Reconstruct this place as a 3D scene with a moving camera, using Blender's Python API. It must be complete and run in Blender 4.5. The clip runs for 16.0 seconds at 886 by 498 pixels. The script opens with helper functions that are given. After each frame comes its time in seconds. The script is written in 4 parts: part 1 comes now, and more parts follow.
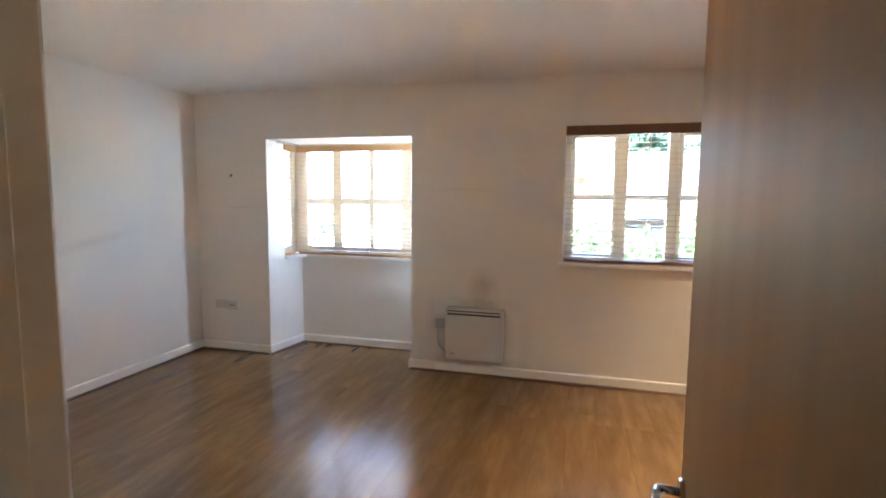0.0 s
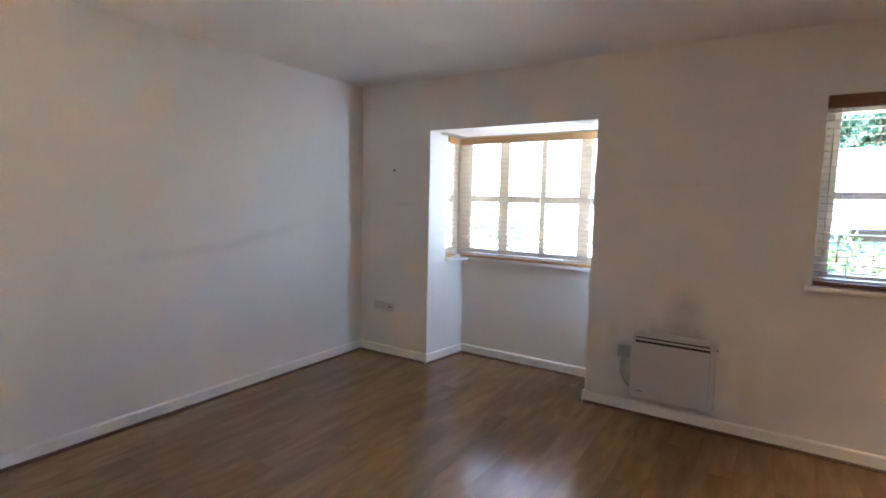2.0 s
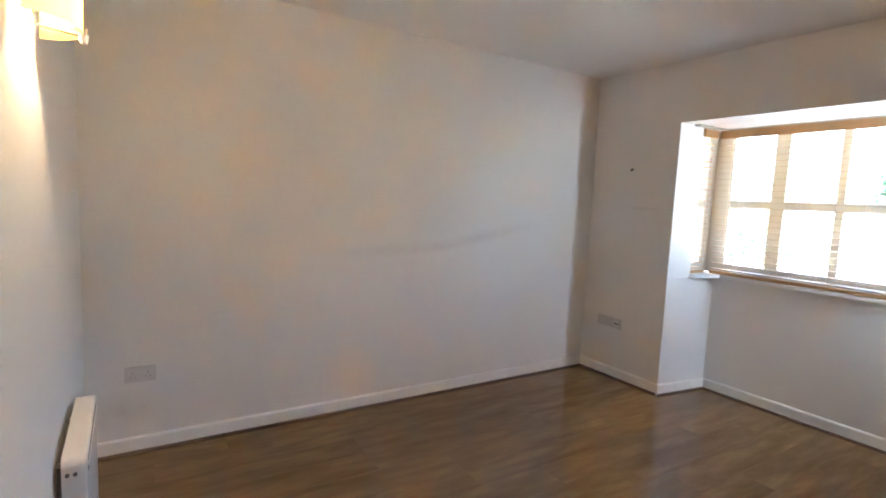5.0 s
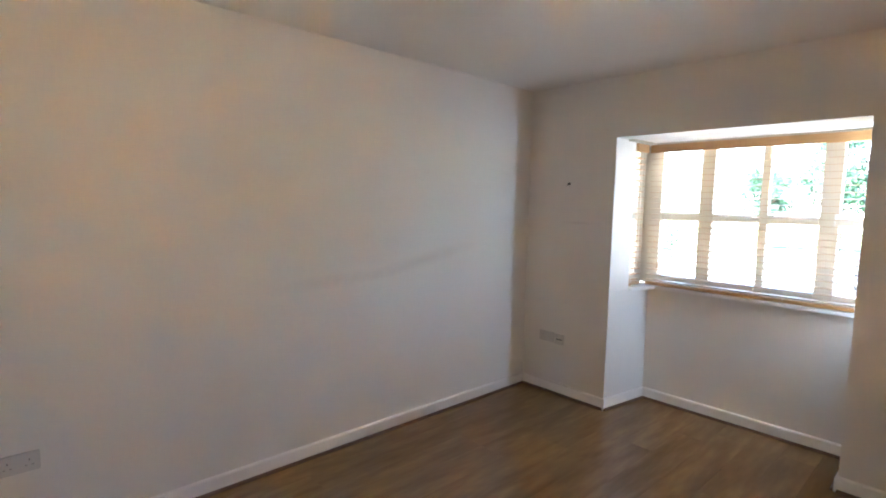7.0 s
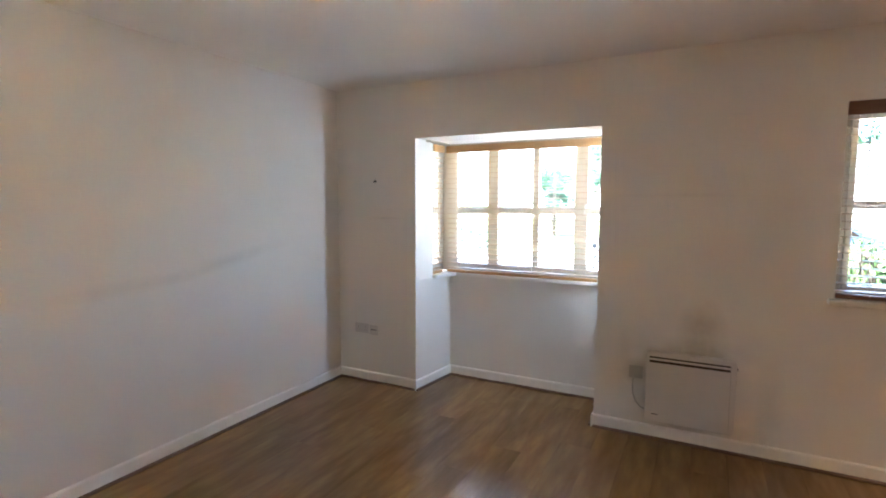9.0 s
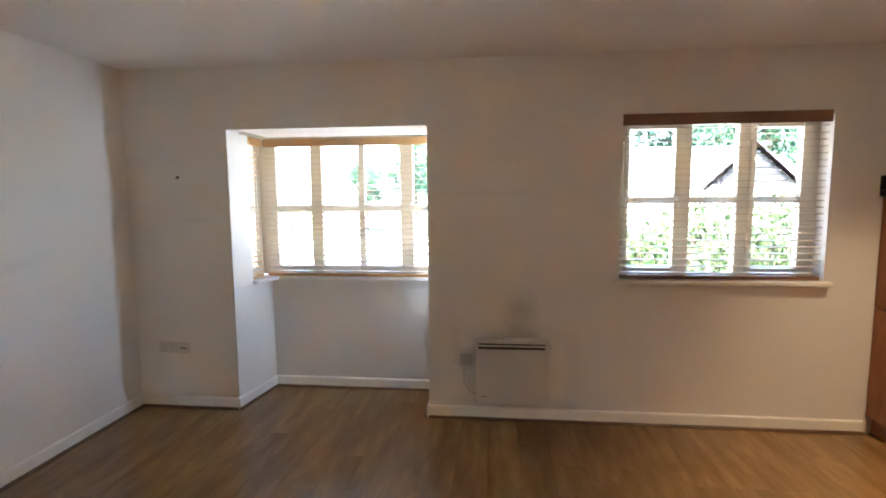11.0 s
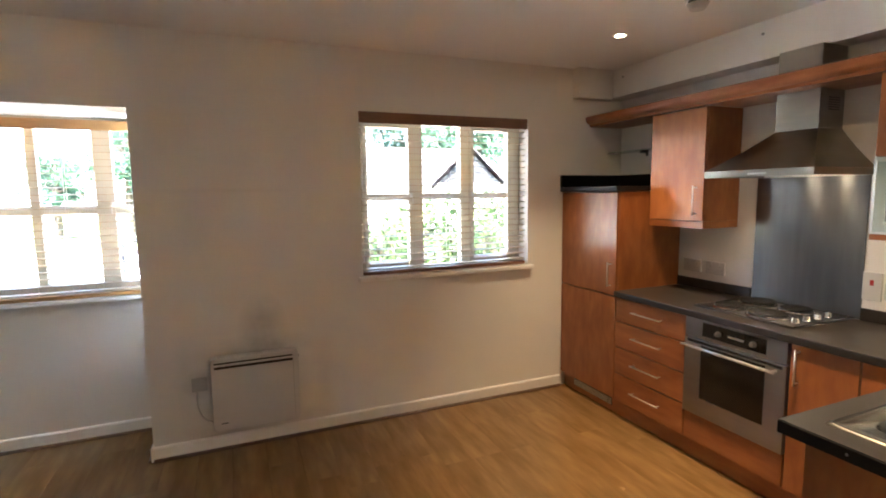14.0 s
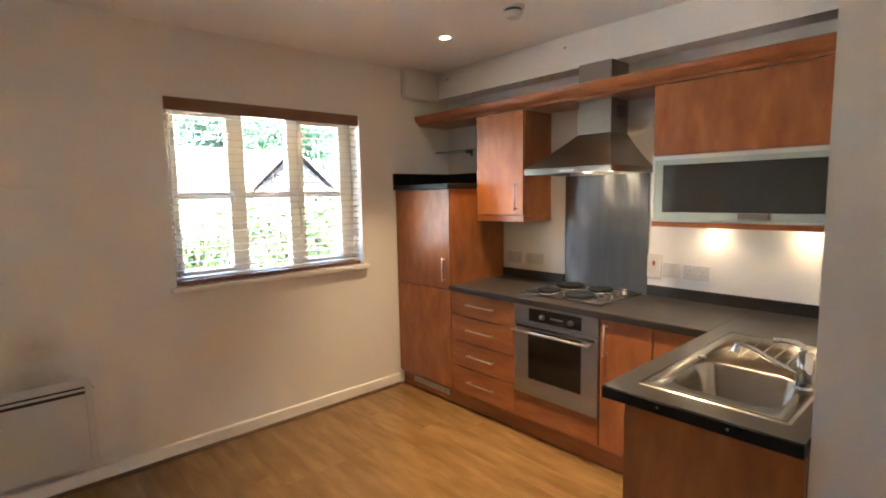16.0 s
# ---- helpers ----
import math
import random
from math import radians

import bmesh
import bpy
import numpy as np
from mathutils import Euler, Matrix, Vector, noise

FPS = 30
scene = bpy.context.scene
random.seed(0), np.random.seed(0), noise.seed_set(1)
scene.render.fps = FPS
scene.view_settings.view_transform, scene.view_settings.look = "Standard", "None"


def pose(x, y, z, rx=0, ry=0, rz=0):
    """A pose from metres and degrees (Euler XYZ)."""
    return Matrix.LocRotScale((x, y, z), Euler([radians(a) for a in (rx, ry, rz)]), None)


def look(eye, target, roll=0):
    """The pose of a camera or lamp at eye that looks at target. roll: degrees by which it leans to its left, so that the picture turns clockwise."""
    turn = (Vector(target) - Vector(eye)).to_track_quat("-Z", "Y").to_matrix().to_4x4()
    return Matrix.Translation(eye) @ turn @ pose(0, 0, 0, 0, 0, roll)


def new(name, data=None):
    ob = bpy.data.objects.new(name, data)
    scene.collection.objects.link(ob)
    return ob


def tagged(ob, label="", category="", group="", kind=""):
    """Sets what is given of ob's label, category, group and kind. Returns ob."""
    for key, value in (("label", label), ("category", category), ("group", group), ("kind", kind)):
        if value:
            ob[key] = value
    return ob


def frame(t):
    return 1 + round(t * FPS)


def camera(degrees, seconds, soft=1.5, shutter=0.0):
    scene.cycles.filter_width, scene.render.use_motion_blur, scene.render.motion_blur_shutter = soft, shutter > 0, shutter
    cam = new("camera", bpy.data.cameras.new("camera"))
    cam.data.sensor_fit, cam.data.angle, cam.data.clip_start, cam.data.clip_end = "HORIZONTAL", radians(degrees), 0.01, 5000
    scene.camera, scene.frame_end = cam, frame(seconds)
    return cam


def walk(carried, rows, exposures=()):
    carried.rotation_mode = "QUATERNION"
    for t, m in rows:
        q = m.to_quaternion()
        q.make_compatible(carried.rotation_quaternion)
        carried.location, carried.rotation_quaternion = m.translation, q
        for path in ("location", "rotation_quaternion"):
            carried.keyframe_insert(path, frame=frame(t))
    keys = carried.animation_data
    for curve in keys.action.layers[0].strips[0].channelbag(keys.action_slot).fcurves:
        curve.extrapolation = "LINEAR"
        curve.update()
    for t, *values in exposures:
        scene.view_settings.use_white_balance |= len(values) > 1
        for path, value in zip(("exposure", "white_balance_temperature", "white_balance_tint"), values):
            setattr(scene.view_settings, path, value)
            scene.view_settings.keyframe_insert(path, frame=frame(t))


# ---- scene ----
cam = camera(83.0, 16.0, soft=1.9)
PATH = [
    (0.0, look((3.692, -4.251, 1.535), (3.178, -2.327, 1.342), 0.50)),
    (0.5, look((3.631, -4.037, 1.547), (2.973, -2.159, 1.348), 0.70)),
    (1.0, look((3.510, -3.878, 1.523), (2.719, -2.051, 1.330), 0.98)),
    (1.5, look((3.410, -3.782, 1.507), (2.472, -2.027, 1.316), 1.20)),
    (2.0, look((3.342, -3.689, 1.488), (2.260, -2.017, 1.297), 1.30)),
    (2.5, look((3.316, -3.583, 1.474), (2.116, -1.994, 1.287), 1.45)),
    (3.0, look((3.286, -3.474, 1.458), (1.970, -1.980, 1.270), 1.67)),
    (3.5, look((3.293, -3.446, 1.444), (1.865, -2.058, 1.250), 1.97)),
    (4.0, look((3.267, -3.456, 1.438), (1.743, -2.176, 1.240), 2.32)),
    (4.5, look((3.184, -3.486, 1.445), (1.580, -2.309, 1.245), 2.66)),
    (5.0, look((3.085, -3.497, 1.462), (1.405, -2.432, 1.260), 2.60)),
    (5.5, look((2.975, -3.505, 1.492), (1.255, -2.504, 1.290), 2.35)),
    (6.0, look((2.865, -3.511, 1.530), (1.163, -2.480, 1.328), 2.00)),
    (6.5, look((2.770, -3.514, 1.566), (1.154, -2.353, 1.366), 1.65)),
    (7.0, look((2.720, -3.515, 1.590), (1.256, -2.165, 1.405), 1.23)),
    (7.5, look((2.795, -3.512, 1.600), (1.447, -2.046, 1.421), 0.77)),
    (8.0, look((2.845, -3.535, 1.590), (1.627, -1.960, 1.403), 0.72)),
    (8.5, look((2.885, -3.535, 1.592), (1.811, -1.858, 1.405), 0.32)),
    (9.0, look((2.898, -3.553, 1.575), (1.980, -1.786, 1.394), 0.13)),
    (11.5, look((2.726, -3.482, 1.615), (2.690, -1.493, 1.402), -0.50)),
    (12.0, look((2.739, -3.439, 1.624), (2.871, -1.455, 1.402), -0.60)),
    (12.5, look((2.744, -3.397, 1.609), (3.049, -1.433, 1.388), -0.70)),
    (13.0, look((2.776, -3.376, 1.602), (3.231, -1.441, 1.384), -0.70)),
    (13.5, look((2.792, -3.362, 1.620), (3.396, -1.470, 1.389), -0.80)),
    (14.0, look((2.793, -3.344, 1.600), (3.554, -1.508, 1.376), -0.80)),
    (14.5, look((2.806, -3.320, 1.583), (3.717, -1.553, 1.364), -1.00)),
    (15.0, look((2.811, -3.301, 1.567), (3.862, -1.613, 1.352), -1.00)),
    (15.5, look((2.805, -3.287, 1.562), (3.996, -1.694, 1.347), -1.10)),
    (16.0, look((2.801, -3.248, 1.554), (4.129, -1.769, 1.336), -1.10)),
]

EXPOSURES = [(0.0, 5.45, 5550, 10), (0.7, 4.9, 5050, 10), (1.4, 4.9, 5100, 10), (2.2, 5.2, 5250, 10), (3.0, 5.5, 5450, 10), (4.6, 5.45, 5600, 10), (7.0, 5.2, 5600, 10), (9.0, 5.25, 5550, 10), (12.5, 4.92, 5950, 10), (16.0, 5.4, 5900, 10)]
walk(cam, PATH, EXPOSURES)

# ---- daylight ----
SUN_ELEV, SUN_AZ = radians(62), radians(212)   # azimuth from +y, clockwise: the sun stands behind the house
world = bpy.data.worlds.new("world")
scene.world = world
world.use_nodes = True
wn = world.node_tree
sky = wn.nodes.new("ShaderNodeTexSky")
sky.sky_type, sky.sun_disc = "NISHITA", False
sky.sun_elevation, sky.sun_rotation = SUN_ELEV, SUN_AZ
wn.links.new(sky.outputs[0], wn.nodes["Background"].inputs[0])
wn.nodes["Background"].inputs[1].default_value = 0.055
sun = new("sun", bpy.data.lights.new("sun", "SUN"))
sun.data.energy, sun.data.angle, sun.data.color = 4.5, radians(1.5), (1.0, 0.95, 0.87)
toward = Vector((math.sin(SUN_AZ) * math.cos(SUN_ELEV), math.cos(SUN_AZ) * math.cos(SUN_ELEV), math.sin(SUN_ELEV)))
sun.matrix_basis = look(toward * 50, (0, 0, 0))


def lamp(name, kind, place, target, energy, colour, size=0.03, cone=90.0, blend=0.6):
    ob = new(name, bpy.data.lights.new(name, kind))
    ob.data.energy, ob.data.color = energy, colour
    if kind == "SPOT":
        ob.data.spot_size, ob.data.spot_blend, ob.data.shadow_soft_size = radians(cone), blend, size
    elif kind == "POINT":
        ob.data.shadow_soft_size = size
    ob.matrix_basis = look(place, target)
    return ob


# fill lamp added in the bay's unseen side opening, in place of skylight
side_fill = new("side_window_sky", bpy.data.lights.new("side_window_sky", "AREA"))
side_fill.data.shape, side_fill.data.size, side_fill.data.size_y = "RECTANGLE", 0.20, 1.05
side_fill.data.energy, side_fill.data.color = 0.35, (0.80, 0.90, 1.0)
side_fill.matrix_basis = pose(2.46, 0.39, 1.515, 0, 0, 0) @ Matrix(((0, 0, 1, 0), (1, 0, 0, 0), (0, 1, 0, 0), (0, 0, 0, 1)))
# area lamp added out of view above the drive, brightening through both windows
drive_fill = new("sky_over_drive", bpy.data.lights.new("sky_over_drive", "AREA"))
drive_fill.data.shape, drive_fill.data.size, drive_fill.data.size_y = "RECTANGLE", 7.0, 1.3
drive_fill.data.energy, drive_fill.data.color = 6.5, (0.82, 0.91, 1.0)
drive_fill.matrix_basis = look((2.9, 3.2, 3.35), (2.9, 0.0, 1.7))
WARM = (1.0, 0.68, 0.36)
lamp("downlight_lamp", "SPOT", (5.05, -0.80, 2.52), (5.05, -0.799, 0), 4.8, WARM, 0.03, 80, 1.0)
lamp("downlight_lamp", "SPOT", (4.7, -2.05, 2.52), (4.7, -2.049, 0), 6.6, WARM, 0.03, 90, 1.0)
lamp("downlight_lamp", "SPOT", (4.7, -2.05, 2.515), (4.7, -2.049, 0), 0.4, WARM, 0.03, 165, 1.0)   # extra lamp added for the bulb's wide spill, to lift the boxing and units
lamp("cabinet_lamp", "SPOT", (5.72, -2.19, 1.366), (5.73, -2.191, 0), 0.07, WARM, 0.025, 125)
lamp("cabinet_lamp", "SPOT", (5.72, -2.64, 1.366), (5.73, -2.641, 0), 0.07, WARM, 0.025, 125)
for ly in (-1.46, -1.62):
    lamp("hood_lamp", "SPOT", (5.66, ly, 1.671), (5.70, ly - 0.001, 0.9), 0.14, WARM, 0.02, 125)
lamp("wall_light_lamp", "POINT", (1.5, -3.63, 1.97), (1.5, -3.6, 0), 1.0, WARM, 0.03)


# ---- materials ----
def mat(name, colour, rough=0.6, metal=0.0, grain=0.06, scale=18.0, big=0.08, bigscale=1.7, bump=0.05,
        stretch=(1, 1, 1), coat=0.0, tint=None, emit=None, spec=0.5, rnd=0.0, anis=0.0):
    """Base colour with a fine and a broad variation, and a fine relief."""
    m = bpy.data.materials.new(name)
    m.use_nodes = True
    t = m.node_tree
    b = t.nodes["Principled BSDF"]
    b.inputs["Roughness"].default_value, b.inputs["Metallic"].default_value = rough, metal
    b.inputs["Specular IOR Level"].default_value = spec
    b.inputs["Coat Weight"].default_value = coat
    b.inputs["Coat Roughness"].default_value = 0.17
    b.inputs["Anisotropic"].default_value = anis
    if anis:   # brushed metal: highlights drawn out upright
        tg = t.nodes.new("ShaderNodeTangent")
        tg.direction_type, tg.axis = "RADIAL", "Z"
        t.links.new(tg.outputs["Tangent"], b.inputs["Tangent"])
        b.inputs["Anisotropic Rotation"].default_value = 0.25
    co = t.nodes.new("ShaderNodeTexCoord")
    mp = t.nodes.new("ShaderNodeMapping")
    mp.inputs["Scale"].default_value = stretch
    t.links.new(co.outputs["Object"], mp.inputs["Vector"])
    vec = mp.outputs["Vector"]
    if rnd:
        info = t.nodes.new("ShaderNodeObjectInfo")
        add = t.nodes.new("ShaderNodeVectorMath")
        add.operation = "MULTIPLY_ADD"
        add.inputs[1].default_value, = [(37.0, 53.0, 11.0)]
        t.links.new(info.outputs["Random"], add.inputs[0])
        t.links.new(vec, add.inputs[2])
        vec = add.outputs[0]
    n1, n2 = t.nodes.new("ShaderNodeTexNoise"), t.nodes.new("ShaderNodeTexNoise")
    n1.inputs["Scale"].default_value, n1.inputs["Detail"].default_value = scale, 6.0
    n2.inputs["Scale"].default_value, n2.inputs["Detail"].default_value = bigscale, 3.0
    t.links.new(vec, n1.inputs["Vector"])
    t.links.new(vec, n2.inputs["Vector"])
    dark = tuple(c * 0.55 for c in colour) if tint is None else tint

    def mix(fac_out, amount, a_out, a_val):
        r = t.nodes.new("ShaderNodeMapRange")
        r.inputs["From Min"].default_value, r.inputs["From Max"].default_value = 0.35, 0.7
        r.inputs["To Max"].default_value = amount
        t.links.new(fac_out, r.inputs["Value"])
        x = t.nodes.new("ShaderNodeMix")
        x.data_type = "RGBA"
        t.links.new(r.outputs["Result"], x.inputs["Factor"])
        if a_out is None:
            x.inputs["A"].default_value = (*a_val, 1)
        else:
            t.links.new(a_out, x.inputs["A"])
        x.inputs["B"].default_value = (*dark, 1)
        return x.outputs["Result"]

    out = mix(n2.outputs["Fac"], big * 2, None, colour)
    out = mix(n1.outputs["Fac"], grain * 2, out, None)
    if rnd:
        hsv = t.nodes.new("ShaderNodeHueSaturation")
        r = t.nodes.new("ShaderNodeMapRange")
        r.inputs["To Min"].default_value, r.inputs["To Max"].default_value = 1 - rnd, 1 + rnd
        t.links.new(info.outputs["Random"], r.inputs["Value"])
        t.links.new(r.outputs["Result"], hsv.inputs["Value"])
        t.links.new(out, hsv.inputs["Color"])
        out = hsv.outputs["Color"]
    t.links.new(out, b.inputs["Base Color"])
    rr = t.nodes.new("ShaderNodeMapRange")
    rr.inputs["To Min"].default_value, rr.inputs["To Max"].default_value = max(rough - 0.05, 0.02), min(rough + 0.05, 1)
    t.links.new(n2.outputs["Fac"], rr.inputs["Value"])
    t.links.new(rr.outputs["Result"], b.inputs["Roughness"])
    if bump:
        bp = t.nodes.new("ShaderNodeBump")
        bp.inputs["Strength"].default_value, bp.inputs["Distance"].default_value = bump, 0.004
        t.links.new(n1.outputs["Fac"], bp.inputs["Height"])
        t.links.new(bp.outputs["Normal"], b.inputs["Normal"])
    if emit:
        b.inputs["Emission Color"].default_value, b.inputs["Emission Strength"].default_value = (*emit[0], 1), emit[1]
    return m


def stain_and_shade(m, spots):
    """Soot, scuffs, dark marks and painted-in shade on a painted wall: each a centre, radii and strength."""
    t = m.node_tree
    b = t.nodes["Principled BSDF"]
    out = b.inputs["Base Color"].links[0].from_socket
    co = t.nodes.new("ShaderNodeTexCoord")
    noi = t.nodes.new("ShaderNodeTexNoise")
    noi.inputs["Scale"].default_value = 9.0
    t.links.new(co.outputs["Object"], noi.inputs["Vector"])
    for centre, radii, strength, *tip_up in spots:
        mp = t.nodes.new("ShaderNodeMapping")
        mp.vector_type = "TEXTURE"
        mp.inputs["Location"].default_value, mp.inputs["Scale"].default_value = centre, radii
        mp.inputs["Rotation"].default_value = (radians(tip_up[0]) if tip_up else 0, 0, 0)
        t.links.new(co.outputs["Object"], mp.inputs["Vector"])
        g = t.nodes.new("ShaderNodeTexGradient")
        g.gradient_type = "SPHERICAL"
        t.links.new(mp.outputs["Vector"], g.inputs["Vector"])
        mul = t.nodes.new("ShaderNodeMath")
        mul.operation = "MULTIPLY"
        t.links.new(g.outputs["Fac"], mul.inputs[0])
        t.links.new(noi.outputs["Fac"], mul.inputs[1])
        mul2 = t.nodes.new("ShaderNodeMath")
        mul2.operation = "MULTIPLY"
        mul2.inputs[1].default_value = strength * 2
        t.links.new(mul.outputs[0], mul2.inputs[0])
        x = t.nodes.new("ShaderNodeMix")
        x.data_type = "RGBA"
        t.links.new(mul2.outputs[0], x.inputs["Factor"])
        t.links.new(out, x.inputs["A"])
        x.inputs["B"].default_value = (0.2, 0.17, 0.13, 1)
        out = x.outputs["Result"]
    t.links.new(out, b.inputs["Base Color"])


def glass_mat(name, tint=(1, 1, 1), rough=0.0):
    m = bpy.data.materials.new(name)
    m.use_nodes = True
    b = m.node_tree.nodes["Principled BSDF"]
    b.inputs["Base Color"].default_value = (*tint, 1)
    b.inputs["Transmission Weight"].default_value, b.inputs["Roughness"].default_value, b.inputs["IOR"].default_value = 1.0, rough, 1.02 if rough == 0 else 1.45
    return m


M_WALL = mat("painted_wall", (0.80, 0.775, 0.735), 0.75, grain=0.02, scale=60, big=0.035, bigscale=1.3, bump=0.06)
# third spot: wall darker in a band just below the heater
stain_and_shade(M_WALL, [((2.92, 0, 0.74), (0.16, 0.2, 0.26), 0.42), ((2.88, 0, 0.63), (0.42, 0.2, 0.10), 0.22), ((2.87, 0, 0.13), (0.5, 0.2, 0.08), 0.3), ((2.865, 0, 0.37), (0.37, 0.2, 0.335), 0.55), ((2.535, 0, 0.44), (0.10, 0.2, 0.10), 0.45),
               ((2.75, 0, 1.63), (0.45, 0.2, 0.02), 0.09), ((0.5, 0, 1.45), (0.2, 0.2, 0.015), 0.14), ((0, -3.55, 0.25), (0.2, 0.25, 0.12), 0.2),
               # the last two spots paint a slanting window shade line on the west wall
               ((3.3, 0, 0.35), (0.1, 0.2, 0.4), 0.1), ((2.45, 0, 0.5), (0.06, 0.2, 0.3), 0.1), ((0, -1.86, 1.095), (0.2, 0.55, 0.055), 0.10, 3), ((0, -1.18, 1.18), (0.2, 0.6, 0.06), 0.13, 10)])
M_CEIL = mat("ceiling_paint", (0.86, 0.84, 0.81), 0.85, grain=0.02, scale=70, big=0.03, bigscale=0.9, bump=0.05)
M_TRIM = mat("gloss_white_paint", (0.88, 0.86, 0.83), 0.35, grain=0.03, scale=30, big=0.05, bigscale=3, bump=0.02)
M_FLOOR = mat("oak_laminate", (0.262, 0.156, 0.058), 0.21, grain=0.22, scale=9, big=0.34, bigscale=3.4, bump=0, stretch=(2.5, 0.5, 1), tint=(0.122, 0.062, 0.023), rnd=0.06, spec=0.5, coat=0.15)
M_BEAD = mat("dark_wood_beading", (0.125, 0.064, 0.032), 0.45, grain=0.15, scale=30, stretch=(1, 1, 1))
M_CHERRY = mat("cherry_veneer", (0.38, 0.138, 0.042), 0.30, grain=0.16, scale=13, big=0.28, bigscale=4.6, bump=0.01, stretch=(2.4, 2.4, 0.8), tint=(0.16, 0.042, 0.012), rnd=0.07)
M_CHERRY_H = mat("cherry_veneer_long", (0.37, 0.136, 0.043), 0.30, grain=0.16, scale=9, big=0.34, bigscale=3.4, bump=0.01, stretch=(3.5, 0.7, 3.5), tint=(0.16, 0.042, 0.012), rnd=0.07)
M_INSIDE = mat("cabinet_carcass", (0.42, 0.30, 0.20), 0.6)
M_DARK = mat("dark_gap", (0.03, 0.02, 0.015), 0.8)
M_WORKTOP = mat("charcoal_laminate", (0.022, 0.019, 0.018), 0.30, grain=0.25, scale=160, big=0.08, bigscale=5, bump=0.01, tint=(0.05, 0.043, 0.038), spec=0.42)
M_BLACK = mat("black_laminate_edge", (0.009, 0.009, 0.010), 0.4, grain=0.1, scale=120, spec=0.22)
M_STEEL = mat("brushed_steel", (0.35, 0.335, 0.315), 0.30, 1.0, anis=0.6, grain=0.06, scale=8, big=0.12, bigscale=3, bump=0, stretch=(1, 0.6, 4))
M_STEEL_H = mat("brushed_steel_panel", (0.185, 0.18, 0.18), 0.34, 1.0, anis=0.75, grain=0.12, scale=8, big=0.24, bigscale=2.5, bump=0, stretch=(4, 4, 0.4))
M_SINK = mat("satin_sink_steel", (0.31, 0.285, 0.24), 0.23, 1.0, grain=0.04, scale=40, big=0.22, bigscale=7, bump=0.004)
M_CHROME = mat("polished_chrome", (0.48, 0.47, 0.455), 0.08, 1.0, grain=0.02, big=0.02, bump=0)
M_BRASSY = mat("satin_nickel", (0.74, 0.70, 0.64), 0.34, 1.0, grain=0.03, big=0.03, bump=0)
M_OVENGLASS = mat("smoked_oven_glass", (0.012, 0.010, 0.008), 0.07, grain=0.02, bump=0)
M_IRON = mat("cast_iron_plate", (0.008, 0.008, 0.008), 0.5, bump=0.1, spec=0.15)
M_PLASTIC = mat("white_plastic", (0.62, 0.60, 0.575), 0.4, grain=0.02, big=0.04, bump=0)
M_HEATER = mat("white_enamel", (0.63, 0.61, 0.595), 0.42, grain=0.02, big=0.05, bigscale=4, bump=0.01)
M_GRIME = mat("grimy_plastic", (0.47, 0.455, 0.43), 0.5, big=0.1, bigscale=9, bump=0)
M_GREY = mat("grey_slot", (0.10, 0.10, 0.10), 0.6)
M_PIN = mat("socket_pin_shadow", (0.28, 0.27, 0.26), 0.6)
M_RED = mat("red_neon_switch", (0.45, 0.03, 0.02), 0.35, bump=0)
M_BLIND = mat("cream_painted_slat", (0.46, 0.365, 0.255), 0.45, grain=0.05, scale=20, stretch=(0.5, 4, 4), big=0.04)
M_PINE = mat("honey_pine", (0.52, 0.30, 0.12), 0.4, grain=0.18, scale=12, big=0.1, stretch=(0.6, 6, 6), tint=(0.3, 0.13, 0.04))
M_WALNUT = mat("walnut_pelmet", (0.23, 0.11, 0.055), 0.4, grain=0.18, scale=12, big=0.1, stretch=(0.6, 6, 6), tint=(0.12, 0.055, 0.025))
M_CORD = mat("blind_cord", (0.72, 0.66, 0.56), 0.8)
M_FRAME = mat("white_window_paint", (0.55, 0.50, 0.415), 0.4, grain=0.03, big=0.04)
M_DOOR = mat("oak_veneer_door", (0.42, 0.215, 0.070), 0.45, grain=0.10, scale=6, big=0.16, bigscale=1.6, bump=0.01, stretch=(5, 5, 0.35), tint=(0.27, 0.125, 0.040), spec=0.35)
M_LINING = mat("cream_gloss_frame", (0.80, 0.70, 0.54), 0.35, grain=0.04, big=0.06)
M_GLASS = glass_mat("window_glass")
M_SHELF = glass_mat("green_shelf_glass", (0.75, 0.9, 0.84), 0.001)
M_FROST = mat("frosted_green_glass", (0.34, 0.41, 0.41), 0.30, grain=0.02, big=0.04, bump=0, spec=0.6)
M_CABGLASS = mat("dark_tinted_glass", (0.035, 0.032, 0.027), 0.12, grain=0.02, big=0.06, bump=0)
M_ALU = mat("satin_aluminium", (0.62, 0.62, 0.60), 0.3, 1.0, grain=0.03, big=0.03, bump=0)
M_LAMPON = mat("lit_lamp_face", (1, 0.9, 0.75), 0.5, emit=((1.0, 0.78, 0.48), 2.5), bump=0)
M_SHADE = mat("lit_opal_glass", (0.80, 0.52, 0.18), 0.4, emit=((1.0, 0.60, 0.18), 0.02), bump=0)
M_GRASS = mat("lawn", (0.09, 0.13, 0.04), 0.9, grain=0.3, scale=8, big=0.3, bigscale=0.5)
M_PAVE = mat("pale_driveway", (0.74, 0.71, 0.66), 0.85, grain=0.15, scale=30, big=0.15, bigscale=0.6)
M_LEAF = mat("hedge_leaves", (0.042, 0.072, 0.019), 0.55, grain=0.4, scale=9, big=0.4, bigscale=1.2, tint=(0.05, 0.09, 0.02))
